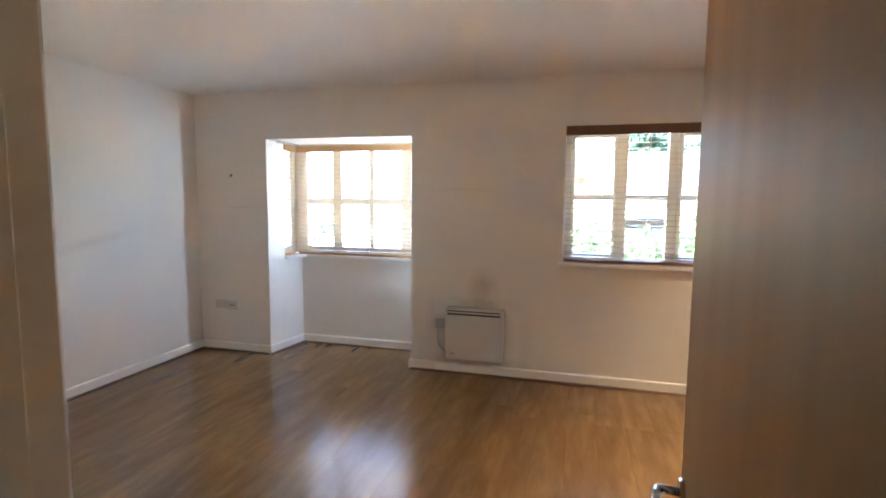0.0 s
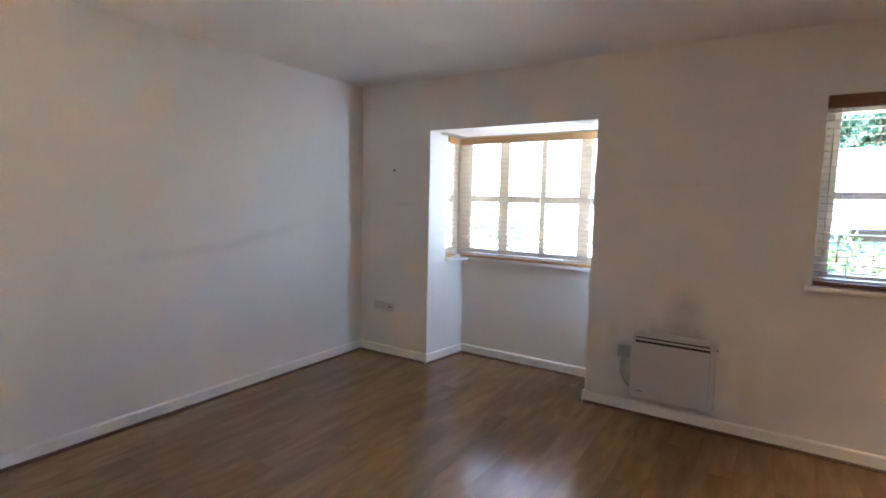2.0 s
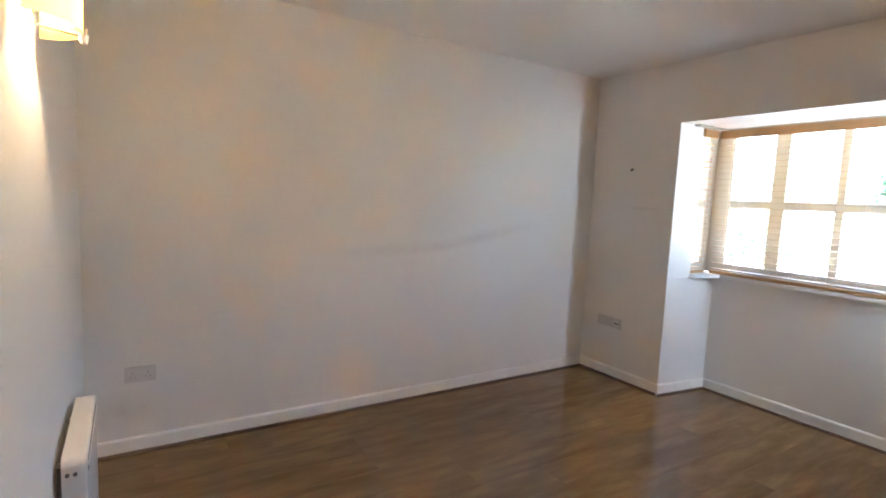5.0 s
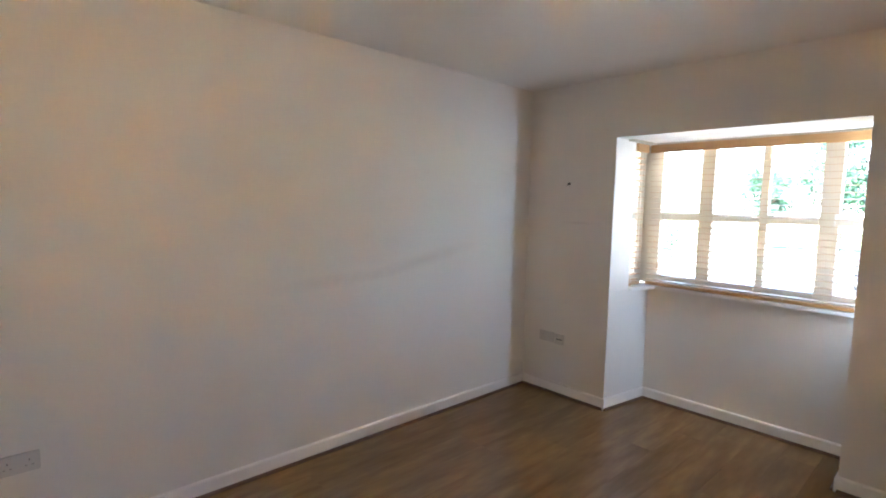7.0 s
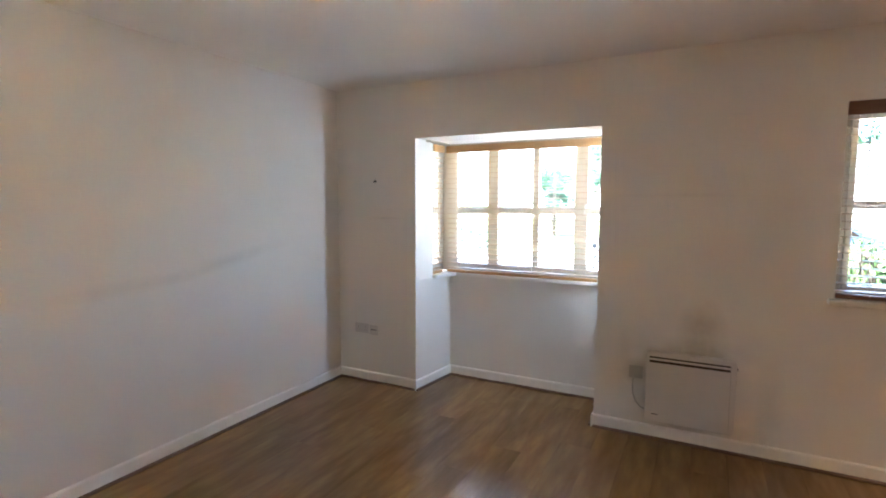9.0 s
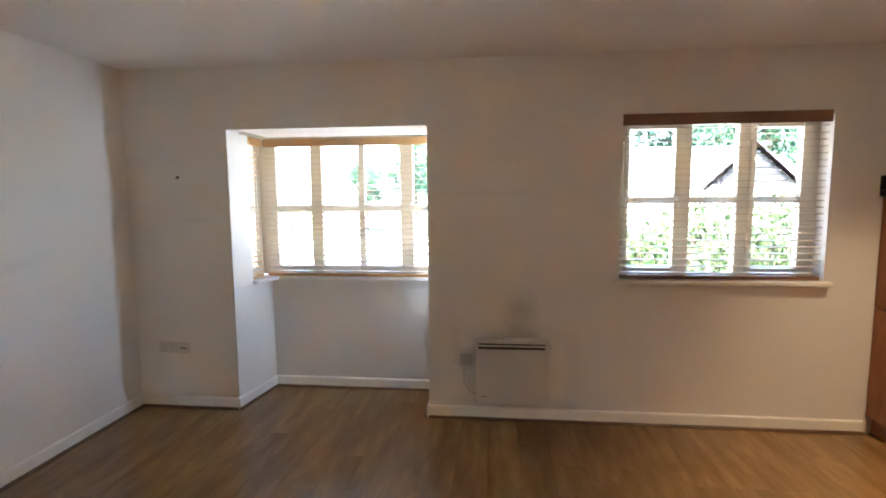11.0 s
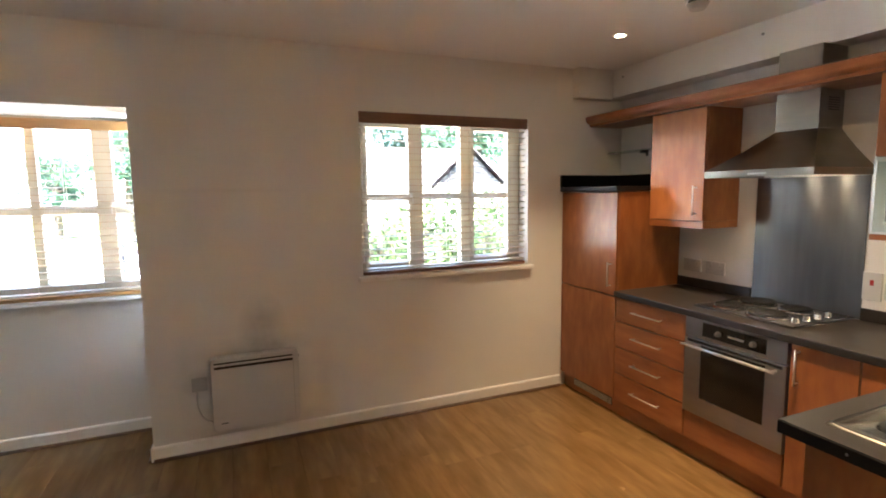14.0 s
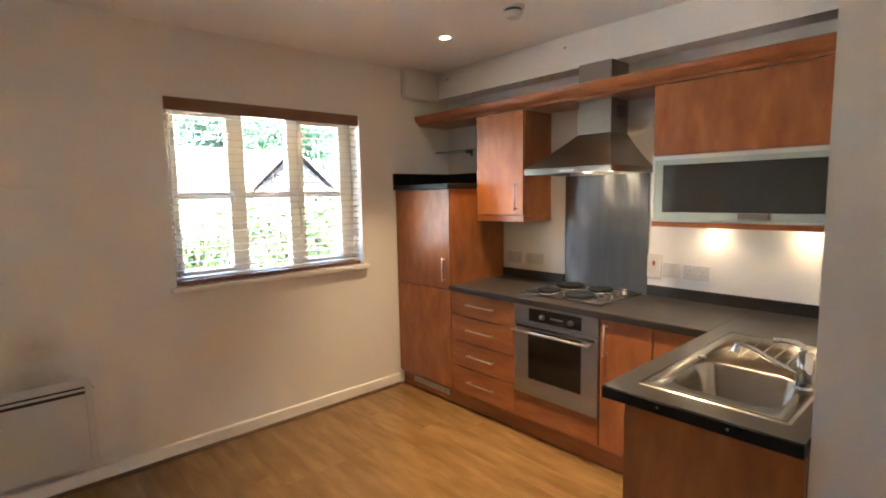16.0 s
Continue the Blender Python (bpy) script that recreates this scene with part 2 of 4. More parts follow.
M_CONIFER = mat("tree_leaves", (0.048, 0.10, 0.06), 0.6, grain=0.4, scale=6, big=0.4, bigscale=0.7, tint=(0.05, 0.11, 0.06))
M_BARK = mat("bark", (0.12, 0.085, 0.06), 0.9, grain=0.4, scale=12, stretch=(4, 4, 1), bump=0.4)
M_BRICK = mat("red_brick", (0.32, 0.15, 0.10), 0.85, grain=0.25, scale=20, big=0.15)
M_RENDER = mat("pale_render", (0.68, 0.62, 0.54), 0.85, grain=0.08, scale=12, big=0.1)
M_TILE = mat("roof_tiles", (0.07, 0.065, 0.065), 0.8, grain=0.3, scale=14, big=0.2, stretch=(1, 1, 3))
M_BOARD = mat("dark_weatherboard", (0.02, 0.02, 0.022), 0.7, grain=0.2, scale=10, stretch=(0.6, 6, 6))
# pale blue-grey base colour stands in for sky reflected in far panes
M_FARGLASS = mat("glass_painted_with_sky", (0.30, 0.34, 0.38), 0.1, grain=0.05, bump=0)
M_CAR = mat("dark_blue_car_paint", (0.03, 0.05, 0.10), 0.2, coat=0.8, grain=0.02, bump=0)
M_TYRE = mat("tyre_rubber", (0.02, 0.02, 0.02), 0.8)


# ---- mesh helpers ----
def bm_box(bm, a, b, bevel=0.0, seg=2):
    """A box between two corners, with rounded edges."""
    lo = [min(p, q) for p, q in zip(a, b)]
    hi = [max(p, q) for p, q in zip(a, b)]
    m = Matrix.Translation([(p + q) / 2 for p, q in zip(lo, hi)]) @ Matrix.Diagonal([*(q - p for p, q in zip(lo, hi)), 1])
    made = bmesh.ops.create_cube(bm, size=1, matrix=m)
    if bevel:
        edges = list({e for v in made["verts"] for e in v.link_edges})
        bmesh.ops.bevel(bm, geom=edges, offset=bevel, segments=seg, profile=0.6, affect="EDGES", clamp_overlap=True)
    return bm


def box(a, b, bevel=0.0, seg=2):
    return bm_box(bmesh.new(), a, b, bevel, seg)


def boxes(*pairs, bevel=0.0):
    bm = bmesh.new()
    for a, b in pairs:
        bm_box(bm, a, b, bevel)
    return bm


def cyl(p, q, r, r2=None, seg=16, bm=None):
    """A rod from p to q."""
    bm = bm or bmesh.new()
    p, q = Vector(p), Vector(q)
    d = q - p
    m = Matrix.Translation((p + q) / 2) @ d.to_track_quat("Z", "Y").to_matrix().to_4x4()
    bmesh.ops.create_cone(bm, cap_ends=True, segments=seg, radius1=r, radius2=r if r2 is None else r2, depth=d.length, matrix=m)
    return bm


def tube(points, r, seg=10):
    """A bent round bar through the points."""
    bm = bmesh.new()
    pts = [Vector(p) for p in points]
    rings = []
    for i, p in enumerate(pts):
        d = (pts[min(i + 1, len(pts) - 1)] - pts[max(i - 1, 0)]).normalized()
        u = d.cross(Vector((0.13, 0.31, 0.94))).normalized()
        w = d.cross(u)
        rings.append([bm.verts.new(p + r * (math.cos(k * math.tau / seg) * u + math.sin(k * math.tau / seg) * w)) for k in range(seg)])
    for a, b in zip(rings, rings[1:]):
        for k in range(seg):
            bm.faces.new((a[k], a[(k + 1) % seg], b[(k + 1) % seg], b[k]))
    bm.faces.new(rings[0][::-1])
    bm.faces.new(rings[-1])
    return bm


def extrude(outline, axis, lo, hi):
    """A flat outline pushed along an axis from lo to hi; the outline gives the other two coordinates in order."""
    bm = bmesh.new()

    def at(p, v):
        c = list(p)
        c.insert("xyz".index(axis), v)
        return bm.verts.new(c)

    a, b = [at(p, lo) for p in outline], [at(p, hi) for p in outline]
    n = len(outline)
    bm.faces.new(a)
    bm.faces.new(b[::-1])
    for i in range(n):
        bm.faces.new((a[i], b[i], b[(i + 1) % n], a[(i + 1) % n]))
    bmesh.ops.recalc_face_normals(bm, faces=bm.faces)
    return bm


def mesh_of(name, bm, material, smooth=False):
    me = bpy.data.meshes.new(name)
    bm.to_mesh(me)
    bm.free()
    me.materials.append(material)
    if smooth:
        for f in me.polygons:
            f.use_smooth = True
    return me


def setting(name, bm, material, label="", category=""):
    return tagged(new(name, mesh_of(name, bm, material)), label, category or name.split("_")[0], "", "structure")


def thing(name, place, label, category, group=""):
    ob = new(name)
    ob.empty_display_size = 0.1
    ob.matrix_basis = Matrix.Translation(place)
    return tagged(ob, label, category, group)


def part(name, bm, material, parent, label="", smooth=False):
    """Links a mesh, given in world coordinates, as one part of a thing or of a part."""
    ob = new(name, mesh_of(name, bm, material, smooth))
    ob.parent = parent
    root = parent if parent.parent is None else parent.parent
    base = root.matrix_basis.translation if root.type == "EMPTY" else Vector((0, 0, 0))
    if parent is root and root.type == "EMPTY":
        ob.matrix_basis = Matrix.Translation(-base)
    return tagged(ob, label)


# ---- setting: shell of the room ----
H, XK, YB = 2.548, 5.80, -3.70
T = 0.32
BAY = dict(x0=0.795, x1=2.262, top=2.10, ix0=0.868, ix1=2.40, depth=0.50)
WIN = dict(x0=3.585, x1=4.897, z0=1.035, z1=2.115)
wy = 0.28
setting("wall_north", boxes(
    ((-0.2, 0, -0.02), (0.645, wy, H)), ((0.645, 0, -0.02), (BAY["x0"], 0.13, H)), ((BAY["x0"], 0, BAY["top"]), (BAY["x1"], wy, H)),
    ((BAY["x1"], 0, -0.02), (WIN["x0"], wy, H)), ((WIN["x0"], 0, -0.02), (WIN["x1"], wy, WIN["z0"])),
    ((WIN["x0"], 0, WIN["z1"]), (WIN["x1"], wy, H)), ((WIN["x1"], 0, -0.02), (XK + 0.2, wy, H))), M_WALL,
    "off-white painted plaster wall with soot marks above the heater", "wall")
setting("wall_west", box((-0.2, YB - T, -0.02), (0, 0, H)), M_WALL, "off-white painted plaster wall, lightly stained, with a shade line painted in", "wall")
DX0, DX1, DH = 2.955, 3.935, 2.04
setting("wall_south", boxes(((-0.2, YB - T, -0.02), (DX0 - 0.03, YB, H)), ((DX0 - 0.03, YB - T, DH + 0.03), (DX1 + 0.03, YB, H)), ((DX1 + 0.03, YB - T, -0.02), (4.33, YB, H))),
        M_WALL, "off-white painted plaster wall with a doorway", "wall")
setting("wall_east", box((XK, -2.96, -0.02), (XK + 0.2, 0, H)), M_WALL, "off-white painted kitchen wall", "wall")
setting("wall_kitchen_end", box((4.33, YB - T, -0.02), (XK + 0.2, -2.96, H)), M_WALL, "off-white painted plaster wall end beside the sink", "wall")
setting("ceiling", box((-0.2, -6.4, H), (XK + 0.2, wy, H + 0.2)), M_CEIL, "matt white painted ceiling, slightly discoloured", "ceiling")
# bay: side walls, front wall under the window, roof
bi0, bi1, bd = BAY["ix0"], BAY["ix1"], BAY["depth"]
setting("wall_bay_west", extrude([(0.797, 0.002), (bi0, bd), (bi0, bd + 0.16), (0.645, bd + 0.16), (0.645, 0.132), (0.797, 0.132)], "z", -0.02, 0.931), M_WALL, "off-white painted side of the bay", "wall")
setting("wall_bay_reveal", extrude([(0.797, 0.002), (0.831, 0.236), (0.69, 0.236), (0.69, 0.133), (0.797, 0.133)], "z", 0.932, BAY["top"] - 0.001), M_WALL, "off-white painted window reveal", "wall")
setting("wall_bay_north", box((bi0 + 0.001, bd, -0.02), (bi1, bd + 0.16, 0.931)), M_WALL, "off-white painted wall under the bay window", "wall")
setting("wall_bay_east", boxes(((bi1, wy, -0.02), (bi1 + 0.15, bd + 0.16, 0.97)), ((bi1, wy, 2.06), (bi1 + 0.15, bd + 0.16, 2.3)), ((bi1, bd, 0.97), (bi1 + 0.15, bd + 0.16, 2.06))), M_WALL, "off-white painted side of the bay with a narrow window", "wall")
setting("ceiling_bay", box((BAY["x0"] - 0.15, wy + 0.001, BAY["top"]), (bi1 + 0.15, bd + 0.16, 2.4)), M_CEIL, "white painted bay ceiling", "ceiling")
# hall behind the doorway
setting("wall_hall_west", box((2.5, -6.4, -0.02), (2.64, YB - T, H)), M_WALL, "off-white hall wall", "wall")
setting("wall_hall_east", box((4.33, -6.4, -0.02), (4.5, YB - T, H)), M_WALL, "off-white hall wall", "wall")
setting("wall_hall_south", box((2.64, -6.4, -0.02), (4.33, -6.26, H)), M_WALL, "off-white hall wall", "wall")
# boxing under the kitchen ceiling
setting("soffit_boxing", boxes(((5.64, -2.96, 2.33), (XK, -0.002, H - 0.002))), M_WALL, "white plastered boxing above the kitchen units", "boxing")
setting("pipe_boxing", box((5.30, -0.075, 2.318), (5.638, -0.002, H - 0.002), 0.004), M_WALL, "small white boxing in the ceiling corner", "boxing")


def skirting(name, p, q, into):
    """A skirting board from p to q on a wall, with a rounded top, and a wood bead at its foot."""
    p, q, n = Vector((*p, 0)), Vector((*q, 0)), Vector((*into, 0))
    prof = [(0.0, 0.0), (0.015, 0.0), (0.015, 0.078), (0.011, 0.086), (0.005, 0.089), (0.0, 0.089)]
    for nm, pr, m, lab in ((name, prof, M_TRIM, "white gloss painted skirting board"), (name.replace("baseboard", "trim"), [(0.016, 0), (0.032, 0), (0.031, 0.007), (0.025, 0.014), (0.016, 0.016)], M_BEAD, "brown wood-effect floor beading")):
        bm = bmesh.new()
        rows = [[bm.verts.new(e + n * a + Vector((0, 0, z + 0.0005))) for a, z in pr] for e in (p, q)]
        k = len(pr)
        bm.faces.new(rows[0])
        bm.faces.new(rows[1][::-1])
        for i in range(k):
            bm.faces.new((rows[0][i], rows[0][(i + 1) % k], rows[1][(i + 1) % k], rows[1][i]))
        bmesh.ops.recalc_face_normals(bm, faces=bm.faces)
        setting(nm, bm, m, lab, "skirting" if m is M_TRIM else "beading")


skirting("baseboard_1", (0, YB), (0, 0), (1, 0))
skirting("baseboard_2", (0.015, 0), (BAY["x0"], 0), (0, -1))
skirting("baseboard_3", (BAY["x0"], -0.015), (bi0, bd), (0.99, -0.14))
skirting("baseboard_4", (bi0 + 0.015, bd), (bi1, bd), (0, -1))
skirting("baseboard_5", (BAY["x1"], 0), (5.20, 0), (0, -1))
skirting("baseboard_6", (BAY["x1"], -0.015), (BAY["x1"], 0.28), (-1, 0))
skirting("baseboard_7", (0.015, YB), (DX0 - 0.09, YB), (0, 1))
skirting("baseboard_8", (4.33, -2.97), (4.33, YB), (-1, 0))


# ---- windows ----
def window(name, rects, panes, y, frame_label, depth=0.06, axis="y", x_plane=None):
    """Painted timber frame bars (x0, x1, z0, z1, proud) and glass panes (x0, x1, z0, z1), in the plane y, or x for a side window."""
    w = thing(name, (0, 0, 0), frame_label, "window")
    tagged(w, kind="structure")

    def p3(u, v, z):
        return (u, v, z) if axis == "y" else (v, u, z)

    for nm, u0, u1, z0, z1, d0, d1 in rects:
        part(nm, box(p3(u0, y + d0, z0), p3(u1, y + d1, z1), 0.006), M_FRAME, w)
    for u0, u1, z0, z1 in panes:
        g = part("pane", box(p3(u0 - 0.005, y + 0.026, z0 - 0.005), p3(u1 + 0.005, y + 0.030, z1 + 0.005)), M_GLASS, w)
        g.visible_shadow = False
    return w


ZB0, ZB1 = 1.543, 1.601


def catch(w, u, y, z):
    """A small white window catch on a stile."""
    c = part("catch", box((u - 0.009, y - 0.016, z - 0.02), (u + 0.009, y - 0.001, z + 0.02), 0.003), M_PLASTIC, w, "white window catch")
    part("catch_lever", tube([(u, y - 0.016, z), (u, y - 0.03, z), (u, y - 0.034, z - 0.02), (u, y - 0.034, z - 0.07)], 0.005, 8), M_PLASTIC, c)

wr, wp = [], []
wr += [("window_frame", 3.585, 3.632, 1.035, 2.115, 0, 0.07), ("window_frame", 4.86, 4.897, 1.035, 2.115, 0, 0.07),
       ("window_frame", 3.632, 4.86, 1.035, 1.062, 0, 0.07), ("window_frame", 3.632, 4.86, 2.09, 2.115, 0, 0.07)]
for a, b, d in ((3.632, 3.988, 0.02), (4.46, 4.86, 0.076)):   # opening casements
    wr += [("casement_stile", a, a + 0.032, 1.062, 2.09, -0.012, 0.05), ("casement_stile", b - d, b, 1.062, 2.09, -0.012, 0.05),
           ("casement_rail", a + 0.032, b - d, 1.062, 1.10, -0.012, 0.05), ("casement_rail", a + 0.032, b - d, 2.055, 2.09, -0.012, 0.05)]
wr += [("mullion", 3.99, 4.078, 1.062, 2.09, 0, 0.07), ("mullion", 4.384, 4.458, 1.062, 2.09, 0, 0.07)]
for a, b in ((3.664, 3.968), (4.078, 4.384), (4.492, 4.784)):
    wr.append(("glazing_bar", a, b, ZB0 + 0.006, ZB1 - 0.006, -0.004, 0.045))
for a, b, lo, hi in ((3.664, 3.968, 1.10, 2.055), (4.078, 4.384, 1.062, 2.09), (4.492, 4.784, 1.10, 2.055)):
    wp += [(a, b, lo, ZB0 + 0.006), (a, b, ZB1 - 0.006, hi)]
w1 = window("window_1", wr, wp, 0.13, "white painted timber casement window with six panes")
catch(w1, 3.985, 0.118, 1.58)
catch(w1, 4.475, 0.118, 1.58)
br, bp = [], []
FX = [(0.70, 0.905), (1.20, 1.297), (1.607, 1.659), (1.962, 2.067), (2.36, 2.42)]
for i, (a, b) in enumerate(FX):
    br.append(("mullion" if i else "window_frame", a, b, 0.958, 2.085, 0 if i != 2 else 0.01, 0.07))
for (a0, a), (b, b1) in zip(FX, FX[1:]):
    br += [("glazing_bar", a, b, 1.490, 1.548, 0.006, 0.05), ("window_frame", a, b, 0.958, 1.040, 0, 0.07), ("window_frame", a, b, 2.05, 2.085, 0, 0.07)]
    bp += [(a, b, 1.040, 1.490), (a, b, 1.548, 2.05)]
w2 = window("window_2", br, bp, bd + 0.07, "white painted timber bay window with eight panes")
catch(w2, 2.05, bd + 0.07, 1.55)
sr, sp = [], []
SY = [(0.238, 0.275), (0.46, 0.57)]
for a, b in SY:
    sr.append(("window_frame", a, b, 0.958, 2.085, -0.06, 0.0))
for (a0, a), (b, b1) in zip(SY, SY[1:]):
    sr += [("glazing_bar", a, b, 1.490, 1.548, -0.05, -0.005), ("window_frame", a, b, 0.958, 1.040, -0.06, 0.0), ("window_frame", a, b, 2.05, 2.085, -0.06, 0.0)]
    sp += [(a, b, 1.040, 1.490), (a, b, 1.548, 2.05)]
window("window_3", sr, [(a, b, c, d) for a, b, c, d in sp], 0.762, "white painted narrow side window of the bay", axis="x")
for nm, a, b in (("bay_frame_head_1", (0.645, 0.14, 2.086), (bi0 + 0.0, bd + 0.16, 2.0995)), ("bay_frame_head_2", (bi0 + 0.0, bd + 0.0, 2.086), (bi1, bd + 0.16, 2.0995))):
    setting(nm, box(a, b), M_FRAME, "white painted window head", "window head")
setting("window_sill_1", boxes(((3.55, -0.045, 1.003), (4.93, 0.13, 1.034)), bevel=0.008), M_TRIM, "white painted timber window sill with rounded nose", "window sill")
setting("window_sill_2", extrude([(0.70, 0.238), (0.862, 0.225), (0.874, 0.235), (0.934, 0.415), (0.95, bd - 0.055), (bi1, bd - 0.055), (bi1, bd + 0.07), (0.70, bd + 0.07)], "z", 0.932, 0.957), M_TRIM, "white painted L-shaped bay window sill", "window sill")


# ---- blinds ----
def blind(name, u0, u1, z0, z1, y, pelmet_mat, label, slat_mat=None, axis="y", pitch=0.044, pelmet=(0.075, 0.02), over=0.012, lines=3, tilt=3):
    """A venetian blind: pelmet, flat open slats, cords and a bottom rail."""
    c = (u0 + u1) / 2

    def p3(u, v, z):
        return (u, v, z) if axis == "y" else (v, u, z)

    b = thing(name, p3(c, y, z0), label, "window blind", "venetian blinds")
    sgn = -1 if axis == "y" else 1
    part("pelmet", box(p3(u0 - over, y + sgn * 0.045, z1 - pelmet[0]), p3(u1 + over, y + sgn * (0.045 - pelmet[1]), z1), 0.004), pelmet_mat, b)
    part("head_rail", box(p3(u0, y + sgn * 0.022, z1 - 0.05), p3(u1, y - sgn * 0.025, z1 - 0.008)), M_BLIND, b)
    me = None
    n = int((z1 - pelmet[0] - z0 - 0.05) / pitch)
    base = b.matrix_basis.translation
    for i in range(n + 1):
        z = z0 + 0.045 + i * pitch
        if me is None:
            me = mesh_of("slat", box(p3(-(u1 - u0) / 2 + 0.004, -0.025, -0.0021), p3((u1 - u0) / 2 - 0.004, 0.025, 0.0021)), slat_mat or M_BLIND)
        s = new("slat", me)
        s.parent = b
        t = tilt + random.uniform(-1.2, 1.2)
        s.matrix_basis = pose(*(Vector(p3(c, y, z)) - base), t if axis == "y" else 0, 0 if axis == "y" else -t, 0)
    part("bottom_rail", box(p3(u0 + 0.002, y - 0.026, z0 + 0.003), p3(u1 - 0.002, y + 0.026, z0 + 0.026), 0.003), pelmet_mat, b)
    for i in range(lines):
        u = u0 + (u1 - u0) * (0.12 + 0.76 * i / max(lines - 1, 1))
        for d in (-0.027, 0.027):
            part("cord", box(p3(u - 0.0012, y + d - 0.0012, z0 + 0.02), p3(u + 0.0012, y + d + 0.0012, z1 - 0.02)), M_CORD, b)
    u = u0 + 0.10
    part("pull_cord", tube([p3(u, y + sgn * 0.034, z1 - 0.07), p3(u + 0.002, y + sgn * 0.036, z0 + 0.20)], 0.002, 6), M_CORD, b)
    part("cord_pull", cyl(p3(u + 0.002, y + sgn * 0.036, z0 + 0.145), p3(u + 0.002, y + sgn * 0.036, z0 + 0.20), 0.009, 0.004, 8), M_BLIND, b)
    return b


blind("venetian_blind", 3.588, 4.875, 1.036, 2.142, 0.028, M_WALNUT, "open cream venetian blind with a walnut-brown pelmet", over=0.004)
blind("venetian_blind", 0.857, 2.398, 0.958, 2.078, 0.475, M_PINE, "open cream venetian blind with a honey-brown pelmet in the bay", over=0.0, pelmet=(0.062, 0.02), lines=4)
blind("venetian_blind", 0.241, 0.426, 0.958, 2.078, 0.805, M_PINE, "narrow honey-brown venetian blind on the bay side window", M_PINE, axis="x", over=0.0, pelmet=(0.062, 0.02), lines=2)


# ---- door and its frame ----
door_frame = setting("door_frame", boxes(((DX0 - 0.03, YB - T - 0.004, 0), (DX0, YB + 0.004, DH)), ((DX1, YB - T - 0.004, 0), (DX1 + 0.03, YB + 0.004, DH)), ((DX0 - 0.03, YB - T - 0.004, DH), (DX1 + 0.03, YB + 0.004, DH + 0.03))),
                     M_LINING, "cream gloss painted timber door lining", "door frame")
part("door_stop", boxes(((DX0, YB - 0.10, 0), (DX0 + 0.013, YB - 0.055, DH)), ((DX1 - 0.013, YB - 0.085, 0), (DX1, YB - 0.05, DH)), bevel=0.003), M_LINING, door_frame)
for a, b in ((DX0 - 0.085, DX0 - 0.008), (DX1 + 0.008, DX1 + 0.085)):
    part("architrave", box((a, YB + 0.0005, 0), (b, YB + 0.018, DH + 0.085), 0.006), M_TRIM, door_frame, "white gloss architrave")
part("architrave", box((DX0 - 0.007, YB + 0.0005, DH + 0.01), (DX1 + 0.007, YB + 0.018, DH + 0.085), 0.006), M_TRIM, door_frame, "white gloss architrave")
hinge, tip = Vector((3.853, -4.000)), Vector((3.922, -3.148))
door = thing("door_1", (hinge.x, hinge.y, 0.005), "oak-veneered flush internal door standing open", "door")
tagged(door, kind="structure")
along = (tip - hinge).normalized()
turn = Matrix((( along.x, along.y, 0), (along.y, -along.x, 0), (0, 0, 1))).to_4x4()   # x along the leaf, y away from the room side


def leaf_part(name, bm, material, parent, label="", smooth=False):
    bmesh.ops.transform(bm, matrix=Matrix.Translation((hinge.x, hinge.y, 0.005)) @ turn, verts=bm.verts)
    bmesh.ops.recalc_face_normals(bm, faces=bm.faces)
    return part(name, bm, material, parent, label, smooth)


LEAF = (tip - hinge).length
leaf_part("leaf", box((0, 0, 0), (LEAF, 0.042, 1.98), 0.002), M_DOOR, door)
for side in (-1, 1):
    y0 = 0 if side < 0 else 0.042
    hx = LEAF - 0.055
    rose = leaf_part("rose", cyl((hx, y0, 0.95), (hx, y0 + side * 0.01, 0.95), 0.026, seg=24), M_CHROME, door, "satin chrome lever handle")
    leaf_part("lever", tube([(hx, y0 + side * 0.008, 0.95), (hx, y0 + side * 0.045, 0.95), (hx - 0.004, y0 + side * 0.052, 0.95), (hx - 0.03, y0 + side * 0.055, 0.95), (hx - 0.12, y0 + side * 0.055, 0.95)], 0.0095, 12), M_CHROME, rose, smooth=True)
for z in (0.2, 1.0, 1.75):
    leaf_part("hinge", cyl((-0.004, 0.0, z), (-0.004, 0.0, z + 0.09), 0.006, seg=10), M_CHROME, door)


# ---- panel heaters ----
def rounded(x0, x1, y0, y1, r, n=6):
    pts = []
    for cx, cy, a0 in ((x1 - r, y1 - r, 0), (x0 + r, y1 - r, 90), (x0 + r, y0 + r, 180), (x1 - r, y0 + r, 270)):
        pts += [(cx + r * math.cos(radians(a0 + 90 * k / n)), cy + r * math.sin(radians(a0 + 90 * k / n))) for k in range(n + 1)]
    return pts


